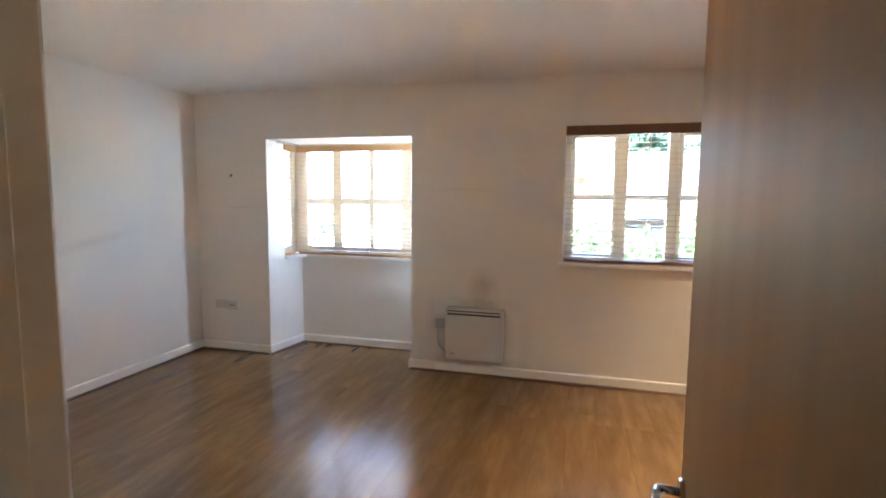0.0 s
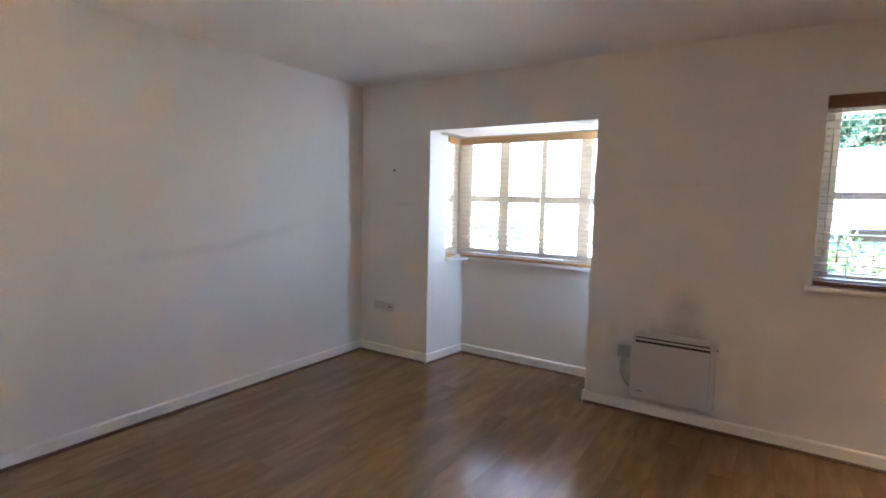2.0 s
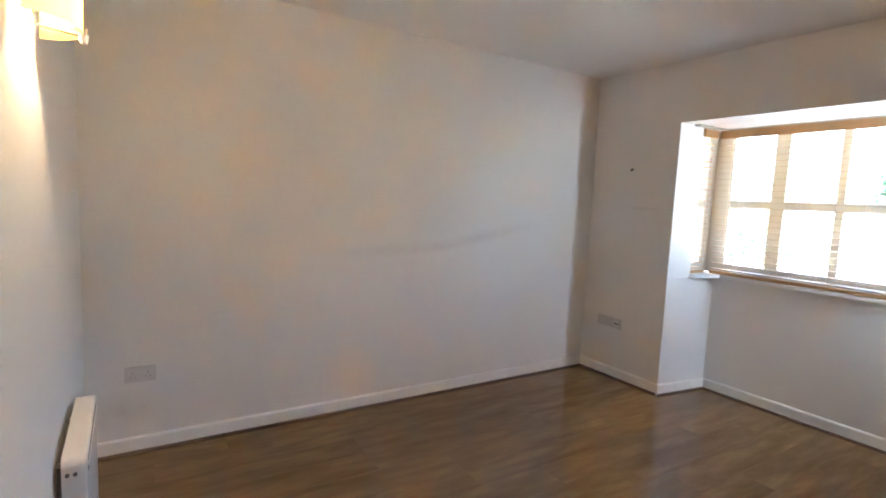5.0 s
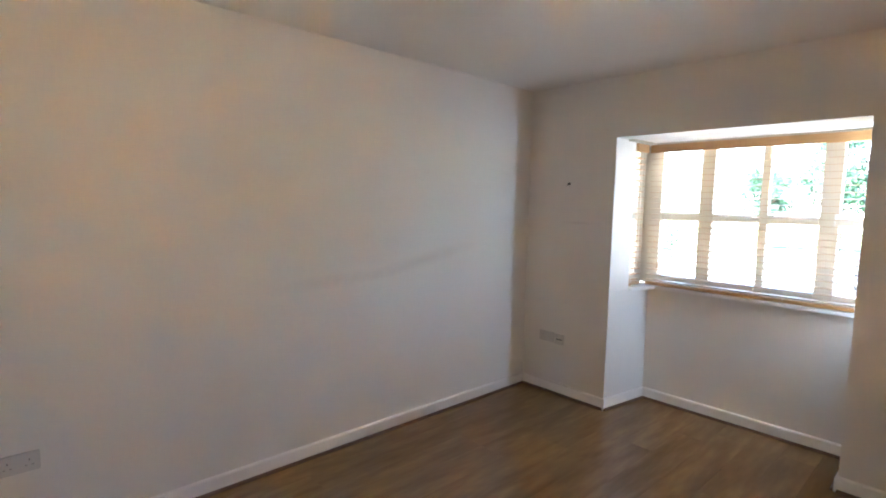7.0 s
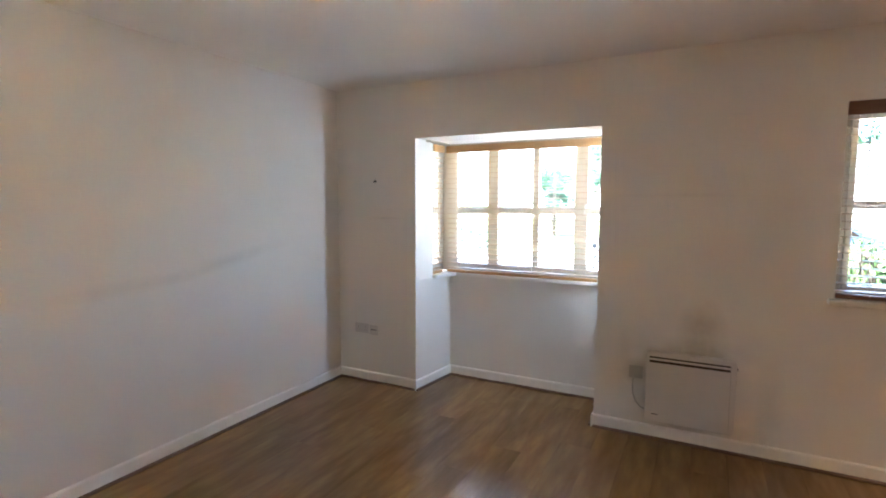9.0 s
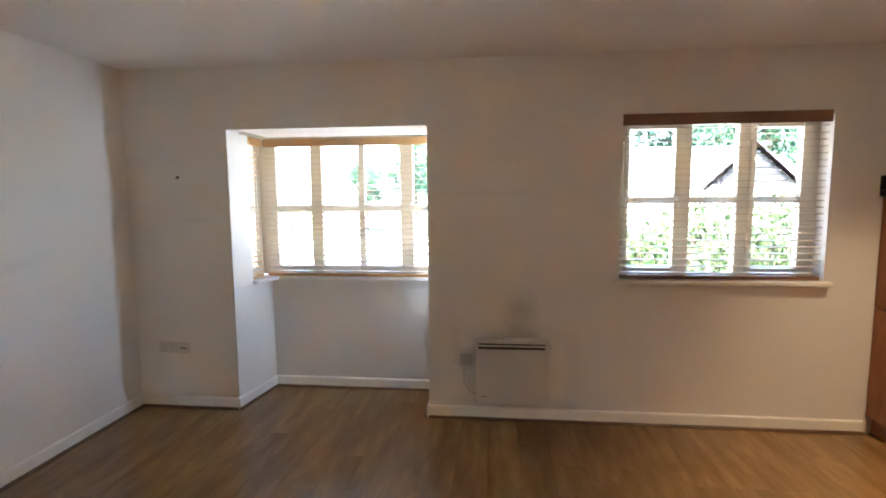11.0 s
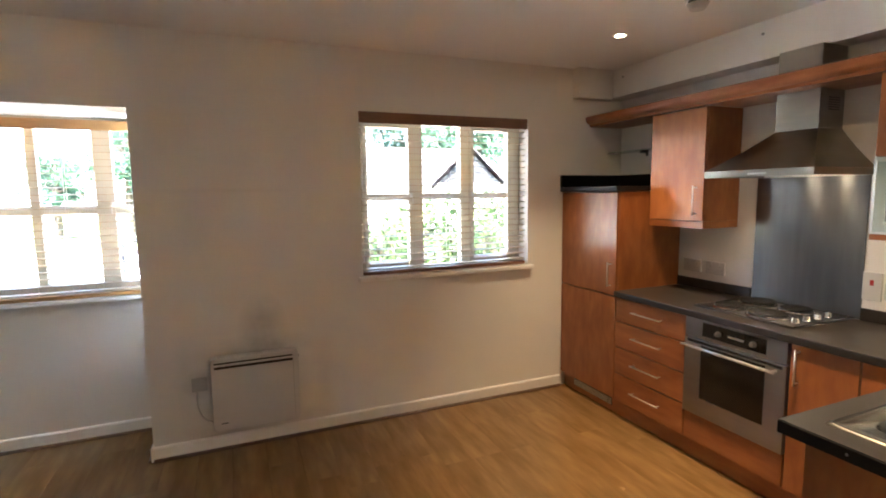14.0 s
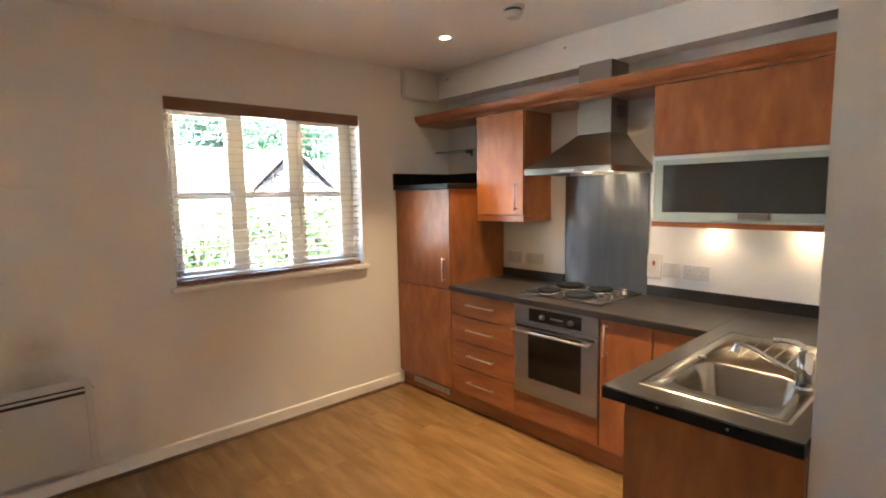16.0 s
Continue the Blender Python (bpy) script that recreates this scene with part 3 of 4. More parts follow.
def heater(place_x, wall_y, facing, z0, w, h, label):
    """A flat white convector heater on a wall, with a slotted outlet at its top; facing is -1 for the window wall."""
    f = facing
    ht = thing("panel_heater", (place_x, wall_y, z0), label, "heater", "panel heaters")
    y0, y1 = wall_y + f * 0.02, wall_y + f * 0.085
    x0, x1 = place_x - w / 2, place_x + w / 2
    bm = extrude(rounded(x0, x1, z0, z0 + h, 0.026), "y", min(y0, y1), max(y0, y1))
    front_edges = [e for e in bm.edges if all(abs(v.co.y - y1) < 1e-5 for v in e.verts)]
    bmesh.ops.bevel(bm, geom=front_edges, offset=0.007, segments=3, profile=0.6, affect="EDGES", clamp_overlap=True)
    part("body", bm, M_HEATER, ht)
    part("side_seam", box((x1 - 0.0335, y1, z0 + 0.03), (x1 - 0.0320, y1 + f * 0.0008, z0 + h - 0.03)), M_PIN, ht, "fine panel seam")
    for z, t in ((z0 + h - 0.036, 0.010), (z0 + h - 0.066, 0.016)):
        part("outlet_slot", box((x0 + 0.022, y1 - f * 0.008, z), (x1 - 0.036, y1 + f * 0.0012, z + t)), M_DARK, ht, "dark outlet slot")
    part("louvre", box((x0 + 0.022, y1 - f * 0.002, z0 + h - 0.049), (x1 - 0.036, y1 + f * 0.004, z0 + h - 0.038), 0.002), M_HEATER, ht)
    part("inlet", box((x0 + 0.08, y0, z0 - 0.004), (x1 - 0.02, y1 - f * 0.012, z0 + 0.004)), M_GREY, ht)
    part("badge", box((x0 + 0.045, y1, z0 + 0.05), (x0 + 0.085, y1 + f * 0.0012, z0 + 0.057)), M_GREY, ht)
    for bx in (x0 + 0.08, x1 - 0.11):
        part("bracket", box((bx, wall_y, z0 + 0.06), (bx + 0.03, y0, z0 + h - 0.06)), M_GREY, ht)
    for dx in (0.035, 0.055):
        part("control_knob", cyl((x1 - 0.0, wall_y + f * dx, z0 + h - 0.05), (x1 + 0.006, wall_y + f * dx, z0 + h - 0.05), 0.006, seg=10), M_GREY, ht)
    return ht


heater(2.862, 0.0, -1, 0.145, 0.52, 0.465, "white panel heater on the wall below soot marks")
heater(0.98, YB, 1, 0.15, 0.56, 0.465, "white panel heater on the back wall")


def plate(name, place, w, h, axis, sgn, label, rockers=(), group="", red=False, bars=0):
    """A wall plate, flat on the wall; axis is the wall's normal, sgn its way into the room."""
    p = thing(name, place, label, "switch" if "switch" in name else "socket", group)
    x, y, z = place

    def slab(u0, u1, z0, z1, d0, d1, bev=0.0):
        return box((x + u0, y + sgn * d0, z + z0), (x + u1, y + sgn * d1, z + z1), bev) if axis == "y" else box((x + sgn * d0, y + u0, z + z0), (x + sgn * d1, y + u1, z + z1), bev)

    part("plate", slab(-w / 2, w / 2, -h / 2, h / 2, 0, 0.010, 0.003), M_PLASTIC, p)
    for u, v, rw, rh in rockers:
        part("rocker", slab(u - rw / 2, u + rw / 2, v - rh / 2, v + rh / 2, 0.009, 0.014, 0.001), M_RED if red else M_PLASTIC, p, "red switch rocker" if red else "")
    for i in range(bars):
        u = -w / 2 + w * (i + 0.5) / bars
        for du, dv, bw, bh in ((0, 0.010, 0.005, 0.009), (-0.011, -0.013, 0.008, 0.004), (0.011, -0.013, 0.008, 0.004)):
            part("pin_hole", slab(u + du - bw / 2, u + du + bw / 2, dv - bh / 2, dv + bh / 2, 0.0095, 0.0106), M_PIN, p)
    return p


plate("double_socket", (0.247, 0, 0.474), 0.146, 0.086, "y", -1, "white double wall socket beside the bay", [(-0.03, 0.026, 0.012, 0.02), (0.03, 0.026, 0.012, 0.02)], "wall sockets", bars=2)
tv = plate("aerial_socket", (0.372, 0, 0.468), 0.086, 0.086, "y", -1, "white aerial wall plate with a dark slot", [], "wall sockets")
part("slot", box((0.345, -0.0112, 0.465), (0.40, -0.009, 0.474)), M_GREY, tv)
plate("double_socket", (0, -3.45, 0.44), 0.146, 0.086, "x", 1, "white double wall socket on the long wall", [(-0.03, 0.026, 0.012, 0.02), (0.03, 0.026, 0.012, 0.02)], "wall sockets", bars=2)
spur = plate("fused_spur", (2.535, 0, 0.44), 0.088, 0.086, "y", -1, "grimy white fused heater outlet with a hanging flex", [(0.02, 0.015, 0.014, 0.022)], "wall sockets")
part("flex", tube([(2.52, -0.012, 0.40), (2.518, -0.02, 0.36), (2.522, -0.03, 0.30), (2.54, -0.035, 0.25), (2.57, -0.035, 0.215), (2.61, -0.03, 0.195), (2.64, -0.028, 0.19)], 0.0055, 8), M_GRIME, spur, "grimy flex", True)
for ob in spur.children:
    ob.data.materials[0] = M_GRIME
plate("double_socket", (XK, -0.755, 1.062), 0.146, 0.086, "x", -1, "white double wall socket above the worktop", [(-0.03, 0.026, 0.012, 0.02), (0.03, 0.026, 0.012, 0.02)], "wall sockets", bars=2)
plate("double_socket", (XK, -0.94, 1.062), 0.146, 0.086, "x", -1, "white double wall socket above the worktop", [(-0.03, 0.026, 0.012, 0.02), (0.03, 0.026, 0.012, 0.02)], "wall sockets", bars=2)
plate("cooker_switch", (XK, -1.85, 1.09), 0.086, 0.146, "x", -1, "white cooker switch plate with a red rocker", [(0, 0.02, 0.016, 0.028)], "wall sockets", red=True)
plate("light_switch", (XK, -1.948, 1.073), 0.086, 0.086, "x", -1, "white square switch plate", [(0.0, 0.0, 0.02, 0.03)], "wall sockets")
plate("double_socket", (XK, -2.10, 1.073), 0.146, 0.086, "x", -1, "white double wall socket above the worktop", [(-0.03, 0.026, 0.012, 0.02), (0.03, 0.026, 0.012, 0.02)], "wall sockets", bars=2)
hook = thing("wall_hook", (0.402, 0, 1.762), "small dark screw hook in the wall", "hook")
part("plug", cyl((0.402, 0, 1.762), (0.402, -0.006, 1.762), 0.011, seg=12), M_GREY, hook)
part("screw", tube([(0.402, -0.004, 1.762), (0.402, -0.022, 1.760), (0.402, -0.026, 1.748)], 0.0035, 8), M_GREY, hook)

# ---- wall light on the back wall ----
wl = thing("wall_light", (1.5, YB, 1.86), "lit wall light with a curved amber glass shade", "wall light")
bm = bmesh.new()
rows = []
for zi in (1.83, 1.90, 1.98, 2.05):
    rows.append([bm.verts.new((1.5 + 0.14 * math.sin(a), YB + 0.012 + 0.105 * math.cos(a) + 0.015 * (zi - 1.83), zi)) for a in [radians(-88 + 176 * k / 16) for k in range(17)]])
for a, b in zip(rows, rows[1:]):
    for k in range(16):
        bm.faces.new((a[k], a[k + 1], b[k + 1], b[k]))
bmesh.ops.solidify(bm, geom=bm.faces[:], thickness=0.005)
part("shade", bm, M_SHADE, wl, "glowing amber glass shade", True)
part("back_plate", box((1.40, YB, 1.88), (1.60, YB + 0.012, 2.0), 0.003), M_CHROME, wl)
part("clip", tube([(1.5, YB + 0.01, 1.835), (1.5, YB + 0.125, 1.822), (1.5, YB + 0.125, 1.84)], 0.004, 8), M_CHROME, wl)
part("finial", cyl((1.5, YB + 0.118, 1.805), (1.5, YB + 0.118, 1.825), 0.008, 0.011, 12), M_BRASSY, wl)

# ---- ceiling fittings ----
def downlight(x, y):
    """A lit recessed ceiling lamp with a turned rim."""
    dl = thing("downlight", (x, y, H), "lit round recessed ceiling downlight with a pale rim", "downlight", "downlights")
    bm = bmesh.new()
    prof = [(0.030, 0.0), (0.030, -0.003), (0.042, -0.006), (0.045, -0.002), (0.045, 0.0)]
    rings = [[bm.verts.new((x + r * math.cos(k * math.tau / 32), y + r * math.sin(k * math.tau / 32), H + z)) for k in range(32)] for r, z in prof]
    for a, b in zip(rings, rings[1:]):
        for k in range(32):
            bm.faces.new((a[k], a[(k + 1) % 32], b[(k + 1) % 32], b[k]))
    bmesh.ops.recalc_face_normals(bm, faces=bm.faces)
    part("rim", bm, M_PLASTIC, dl, smooth=True)
    part("lamp_face", cyl((x, y, H - 0.0005), (x, y, H - 0.0025), 0.029, seg=24), M_LAMPON, dl, "glowing lamp")


downlight(5.05, -0.80)
downlight(4.7, -2.05)
sm = thing("smoke_alarm", (4.985, -1.42, H), "white round ceiling smoke alarm", "smoke alarm")
part("base", cyl((4.985, -1.42, H), (4.985, -1.42, H - 0.014), 0.060, 0.058, 36), M_PLASTIC, sm)
part("vent_ring", cyl((4.985, -1.42, H - 0.014), (4.985, -1.42, H - 0.030), 0.046, 0.046, 36), M_GREY, sm, "shadowed vent ring")
part("cover", cyl((4.985, -1.42, H - 0.030), (4.985, -1.42, H - 0.058), 0.053, 0.036, 36), M_PLASTIC, sm)
for y in (-0.18, -1.30):
    sc = thing("screw_cap", (5.64, y, 2.46), "small white screw cap on the boxing", "screw cap")
    part("cap", cyl((5.64, y, 2.475), (5.634, y, 2.475), 0.008, seg=10), M_PIN, sc)

# ---- kitchen ----
XF = 5.215          # plane of the cabinet fronts
FT = 0.019


def bar_handle(p, q, out, parent, r=0.0046, m=None):
    """A round bar handle on two posts, from p to q, standing off by out."""
    p, q, o = Vector(p), Vector(q), Vector(out)
    d = (q - p).normalized()
    h = part("handle", cyl(p + o - d * 0.012, q + o + d * 0.012, r, seg=12), m or M_BRASSY, parent, "satin metal bar handle", True)
    for e in (p, q):
        part("post", cyl(e, e + o, r * 0.8, seg=10), m or M_BRASSY, h)
    return h


def front(name, y0, y1, z0, z1, parent, x=XF, m=None):
    g = 0.0028
    return part(name, box((x, y0 + g, z0 + g), (x + FT, y1 - g, z1 - g), 0.0022), m or M_CHERRY, parent)


# tall housing
tall = thing("tall_cabinet", (5.5, -0.31, 0), "tall cherry-veneered fridge housing with two doors", "cabinet", "kitchen units")
for nm, a, b in (("side_panel", (XF + FT + 0.001, -0.632, 0.12), (XK - 0.002, -0.614, 1.588)), ("side_panel", (XF + FT + 0.001, -0.022, 0.12), (XK - 0.002, -0.004, 1.588)), ("top_panel", (XF + 0.03, -0.613, 1.57), (XK - 0.002, -0.023, 1.588)), ("bottom_panel", (XF + 0.03, -0.613, 0.12), (XK - 0.002, -0.023, 0.138))):
    part(nm, box(a, b, 0.001), M_CHERRY, tall)
part("back", box((XF + 0.06, -0.613, 0.139), (XF + 0.07, -0.023, 1.569)), M_DARK, tall)
d = front("door", -0.632, -0.004, 0.862, 1.588, tall)
bar_handle((XF, -0.578, 0.935), (XF, -0.578, 1.085), (-0.032, 0, 0), d)
d = front("door", -0.632, -0.004, 0.122, 0.860, tall)
grille = part("plinth_grille", box((XF + 0.036, -0.58, 0.045), (XF + 0.04, -0.14, 0.10), 0.001), M_GREY, tall, "grey ventilation grille")
for i in range(5):
    part("slat", box((XF + 0.033, -0.575, 0.05 + i * 0.0095), (XF + 0.037, -0.145, 0.0545 + i * 0.0095)), M_ALU, grille)
# black slab and upstands on the tall housing
cap = thing("top_slab", (5.5, -0.31, 1.592), "black laminate slab with upstands on the tall cabinet", "worktop")
part("slab", box((XF - 0.022, -0.640, 1.592), (XK - 0.002, -0.003, 1.628), 0.004), M_BLACK, cap)
part("upstand", box((XF - 0.022, -0.020, 1.6285), (XK - 0.022, -0.002, 1.722), 0.002), M_BLACK, cap)
part("upstand", box((XK - 0.020, -0.640, 1.6285), (XK - 0.002, -0.003, 1.722), 0.002), M_BLACK, cap)

# drawers
dr = thing("drawer_unit", (5.5, -0.934, 0), "cherry-veneered four-drawer base unit", "drawers", "kitchen units")
part("body", box((XF + FT + 0.001, -1.233, 0.122), (XK - 0.03, -0.634, 0.862)), M_DARK, dr)
for z0, z1 in ((0.122, 0.320), (0.322, 0.507), (0.509, 0.692), (0.694, 0.862)):
    f = front("drawer_front", -1.233, -0.634, z0, z1, dr, m=M_CHERRY_H)
    zm = (z0 + z1) / 2 + 0.008
    bar_handle((XF, -1.045, zm), (XF, -0.825, zm), (-0.03, 0, 0), f)

# oven
ov = thing("built_in_oven", (5.5, -1.53, 0.292), "stainless steel built-in electric oven with smoked glass door", "oven")
OY0, OY1 = -1.826, -1.236
part("body", box((XF + 0.012, OY0 + 0.002, 0.294), (XK - 0.05, OY1 - 0.002, 0.862)), M_DARK, ov)
cp = part("control_panel", box((XF - 0.012, OY0, 0.752), (XF + 0.012, OY1, 0.866), 0.003), M_STEEL, ov)
part("display_strip", box((XF - 0.0135, -1.722, 0.772), (XF - 0.011, -1.352, 0.850)), M_OVENGLASS, cp, "black glass control strip")
for y in (-1.455, -1.655):
    k = part("knob", cyl((XF - 0.0135, y, 0.808), (XF - 0.034, y, 0.808), 0.016, 0.013, 24), M_STEEL, cp)
    part("pointer", box((XF - 0.0355, y - 0.0015, 0.808), (XF - 0.0338, y + 0.0015, 0.822)), M_PLASTIC, k)
part("clock_bar", box((XF - 0.0145, -1.60, 0.803), (XF - 0.0132, -1.51, 0.813)), M_ALU, cp)
od = part("oven_door", box((XF - 0.014, OY0, 0.296), (XF + 0.011, OY1, 0.746), 0.004), M_STEEL, ov)
part("door_glass", box((XF - 0.0165, -1.722, 0.405), (XF - 0.0135, -1.348, 0.716), 0.001), M_OVENGLASS, od, "smoked glass")
part("top_vent", box((XF - 0.0155, OY0 + 0.02, 0.722), (XF - 0.0135, OY1 - 0.02, 0.738)), M_OVENGLASS, od)
bar_handle((XF - 0.014, OY0 + 0.05, 0.708), (XF - 0.014, OY1 - 0.02, 0.708), (-0.040, 0, 0), od, 0.0075, M_ALU)
op = thing("oven_filler_panel", (5.22, -1.53, 0.122), "cherry-veneered panel under the oven", "panel", "kitchen units")
front("panel", OY0, OY1, 0.122, 0.292, op, m=M_CHERRY_H)

# narrow cupboard and corner post
nc = thing("base_cabinet", (5.5, -1.975, 0), "narrow cherry-veneered base cupboard", "cabinet", "kitchen units")
part("body", box((XF + FT + 0.001, -2.122, 0.122), (XK - 0.03, -1.830, 0.862)), M_DARK, nc)
d = front("door", -2.122, -1.829, 0.122, 0.862, nc)
bar_handle((XF, -1.872, 0.68), (XF, -1.872, 0.83), (-0.032, 0, 0), d)
cc = thing("corner_cabinet", (5.5, -2.3, 0), "cherry-veneered corner base cupboard", "cabinet", "kitchen units")
part("body", box((XF + FT + 0.001, -2.95, 0.122), (XK - 0.03, -2.126, 0.862)), M_DARK, cc)
front("door", -2.455, -2.125, 0.122, 0.862, cc)

# peninsula under the sink
sk = thing("sink_cabinet", (4.75, -2.7, 0), "cherry-veneered sink base unit with a plain end panel", "cabinet", "kitchen units")
part("end_panel", box((4.305, -2.958, 0.0), (4.325, -2.458, 0.862), 0.002), M_CHERRY, sk)
for a, b in ((4.327, 4.765), (4.768, 5.21)):
    dd = part("door", box((a, -2.477, 0.122), (b, -2.458, 0.862), 0.002), M_CHERRY, sk)
    bar_handle((b - 0.05, -2.458, 0.68), (b - 0.05, -2.458, 0.83), (0, 0.032, 0), dd)
part("body", boxes(((4.33, -2.955, 0.12), (5.21, -2.94, 0.70)), ((4.33, -2.94, 0.12), (5.21, -2.48, 0.14)), ((5.19, -2.94, 0.14), (5.21, -2.48, 0.70))), M_INSIDE, sk)
pl = thing("plinth", (5.26, -1.2, 0), "cherry-veneered kick board under the units", "plinth", "kitchen units")
part("board", box((XF + 0.041, -2.46, 0.002), (XF + 0.057, -0.004, 0.119), 0.001), M_CHERRY_H, pl)
part("board", box((4.33, -2.515, 0.002), (XF + 0.040, -2.50, 0.119), 0.001), M_CHERRY, pl)

# worktops: the sink's opening is left out of the slab
wt = thing("worktop", (5.5, -1.5, 0.866), "charcoal speckled laminate worktop with black edges", "worktop")
WZ0, WZ1, XW = 0.866, 0.905, 5.192
part("slab", box((XW, -2.3915, WZ0), (XK - 0.002, -0.636, WZ1), 0.005), M_WORKTOP, wt)
BX0, BX1, BY0, BY1 = 4.44, 4.79, -2.865, -2.515       # bowl
for a, b in (((4.281, -2.958), (BX0, -2.392)), ((BX0, BY1), (XK - 0.002, -2.392)), ((BX0, -2.958), (XK - 0.002, BY0)), ((BX1, BY0), (XK - 0.002, BY1))):
    part("slab", box((*a, WZ0), (*b, WZ1)), M_WORKTOP, wt)
part("end_edging", box((4.276, -2.958, WZ0 - 0.001), (4.2805, -2.392, WZ1 - 0.003), 0.001), M_BLACK, wt, "black edging strip")
for y in (-2.58, -2.78):
    part("screw_dot", cyl((4.2762, y, 0.885), (4.2745, y, 0.885), 0.004, seg=10), M_STEEL, wt)
part("upstand", box((XK - 0.018, -1.204, 0.9055), (XK - 0.001, -0.636, 0.972), 0.003), M_WORKTOP, wt)
part("upstand", box((XK - 0.018, -2.957, 0.9055), (XK - 0.001, -1.812, 0.972), 0.003), M_WORKTOP, wt)

# sink and tap
sn = thing("inset_sink", (4.8, -2.69, 0.905), "stainless steel inset sink with bowl and ribbed drainer", "sink")
SX0, SX1, SYA, SYB = 4.372, 5.245, -2.905, -2.466


bm = bmesh.new()
loops = []
for x0, x1, y0, y1, r, z in ((SX0, SX1, SYA, SYB, 0.010, 0.9054), (SX0 + 0.002, SX1 - 0.002, SYA + 0.002, SYB - 0.002, 0.009, 0.9086), (SX0 + 0.020, SX1 - 0.020, SYA + 0.020, SYB - 0.020, 0.012, 0.9088), (SX0 + 0.026, SX1 - 0.026, SYA + 0.026, SYB - 0.026, 0.012, 0.9074)):
    loops.append([bm.verts.new((x, y, z)) for x, y in rounded(x0, x1, y0, y1, r)])
for x0, x1, y0, y1, r, z in ((BX0 + 0.006, BX1 - 0.006, BY0 + 0.006, BY1 - 0.006, 0.085, 0.9072), (BX0 + 0.014, BX1 - 0.014, BY0 + 0.014, BY1 - 0.014, 0.08, 0.899), (BX0 + 0.03, BX1 - 0.03, BY0 + 0.03, BY1 - 0.03, 0.075, 0.78), (BX0 + 0.06, BX1 - 0.06, BY0 + 0.06, BY1 - 0.06, 0.06, 0.757), (BX0 + 0.145, BX1 - 0.145, BY0 + 0.145, BY1 - 0.145, 0.028, 0.752)):
    loops.append([bm.verts.new((x, y, z)) for x, y in rounded(x0, x1, y0, y1, r)])
for a, b in zip(loops, loops[1:]):
    for k in range(len(a)):
        bm.faces.new((a[k], a[(k + 1) % len(a)], b[(k + 1) % len(a)], b[k]))
bm.faces.new(loops[-1])
bmesh.ops.recalc_face_normals(bm, faces=bm.faces)
part("basin", bm, M_SINK, sn, smooth=True)
for i in range(6):
    y = -2.56 - i * 0.05
    part("drainer_rib", tube([(4.90, y, 0.9035), (4.93, y, 0.9055), (5.17, y, 0.9055), (5.20, y, 0.9035)], 0.0045, 8), M_SINK, sn, smooth=True)
part("waste", cyl((4.615, -2.69, 0.7525), (4.615, -2.69, 0.7545), 0.026, seg=24), M_CHROME, sn)
part("overflow", cyl((4.80, -2.515, 0.9075), (4.80, -2.515, 0.913), 0.016, 0.012, 20), M_CHROME, sn, "chrome plug knob")
tp = thing("mixer_tap", (4.70, -2.862, 0.908), "chrome single-lever kitchen mixer tap", "tap")
part("base", cyl((4.70, -2.862, 0.909), (4.70, -2.862, 0.918), 0.027, 0.025, 24), M_CHROME, tp, smooth=False)
part("column", cyl((4.70, -2.862, 0.918), (4.697, -2.862, 1.03), 0.023, 0.021, 24), M_CHROME, tp, smooth=True)
part("spout", tube([(4.70, -2.862, 0.945), (4.685, -2.842, 0.958), (4.66, -2.815, 0.978), (4.625, -2.777, 1.008), (4.595, -2.745, 1.035), (4.580, -2.728, 1.046), (4.568, -2.714, 1.050), (4.560, -2.705, 1.046)], 0.0085, 12), M_CHROME, tp, smooth=True)
part("aerator", cyl((4.563, -2.708, 1.052), (4.558, -2.703, 1.026), 0.0105, seg=16), M_CHROME, tp)
part("lever", tube([(4.697, -2.862, 1.03), (4.696, -2.852, 1.046), (4.690, -2.835, 1.056), (4.678, -2.81, 1.062), (4.662, -2.782, 1.060)], 0.010, 10), M_CHROME, tp, smooth=True)

# hob
hb = thing("electric_hob", (5.54, -1.5, 0.905), "stainless steel hob with four black hotplates and side knobs", "hob")
part("tray", boxes(((5.300, -1.785, 0.9055), (5.785, -1.205, 0.913)), bevel=0.003), M_STEEL_H, hb)
part("raised_edge", boxes(((5.300, -1.785, 0.9132), (5.785, -1.773, 0.917)), ((5.300, -1.217, 0.9132), (5.785, -1.205, 0.917)), ((5.300, -1.773, 0.9132), (5.312, -1.217, 0.917)), ((5.773, -1.773, 0.9132), (5.785, -1.217, 0.917)), bevel=0.0015), M_CHROME, hb, "polished raised edge")


def turned(profile, x, y, seg=36):
    """A turned ring or disc from (radius, height) pairs about an upright axis."""
    bm = bmesh.new()
    rings = [[bm.verts.new((x + r * math.cos(k * math.tau / seg), y + r * math.sin(k * math.tau / seg), z)) for k in range(seg)] for r, z in profile]
    for a, b in zip(rings, rings[1:]):
        for k in range(seg):
            bm.faces.new((a[k], a[(k + 1) % seg], b[(k + 1) % seg], b[k]))
    bm.faces.new(rings[-1])
    bm.faces.new(rings[0][::-1])
    bmesh.ops.recalc_face_normals(bm, faces=bm.faces)
    return bm


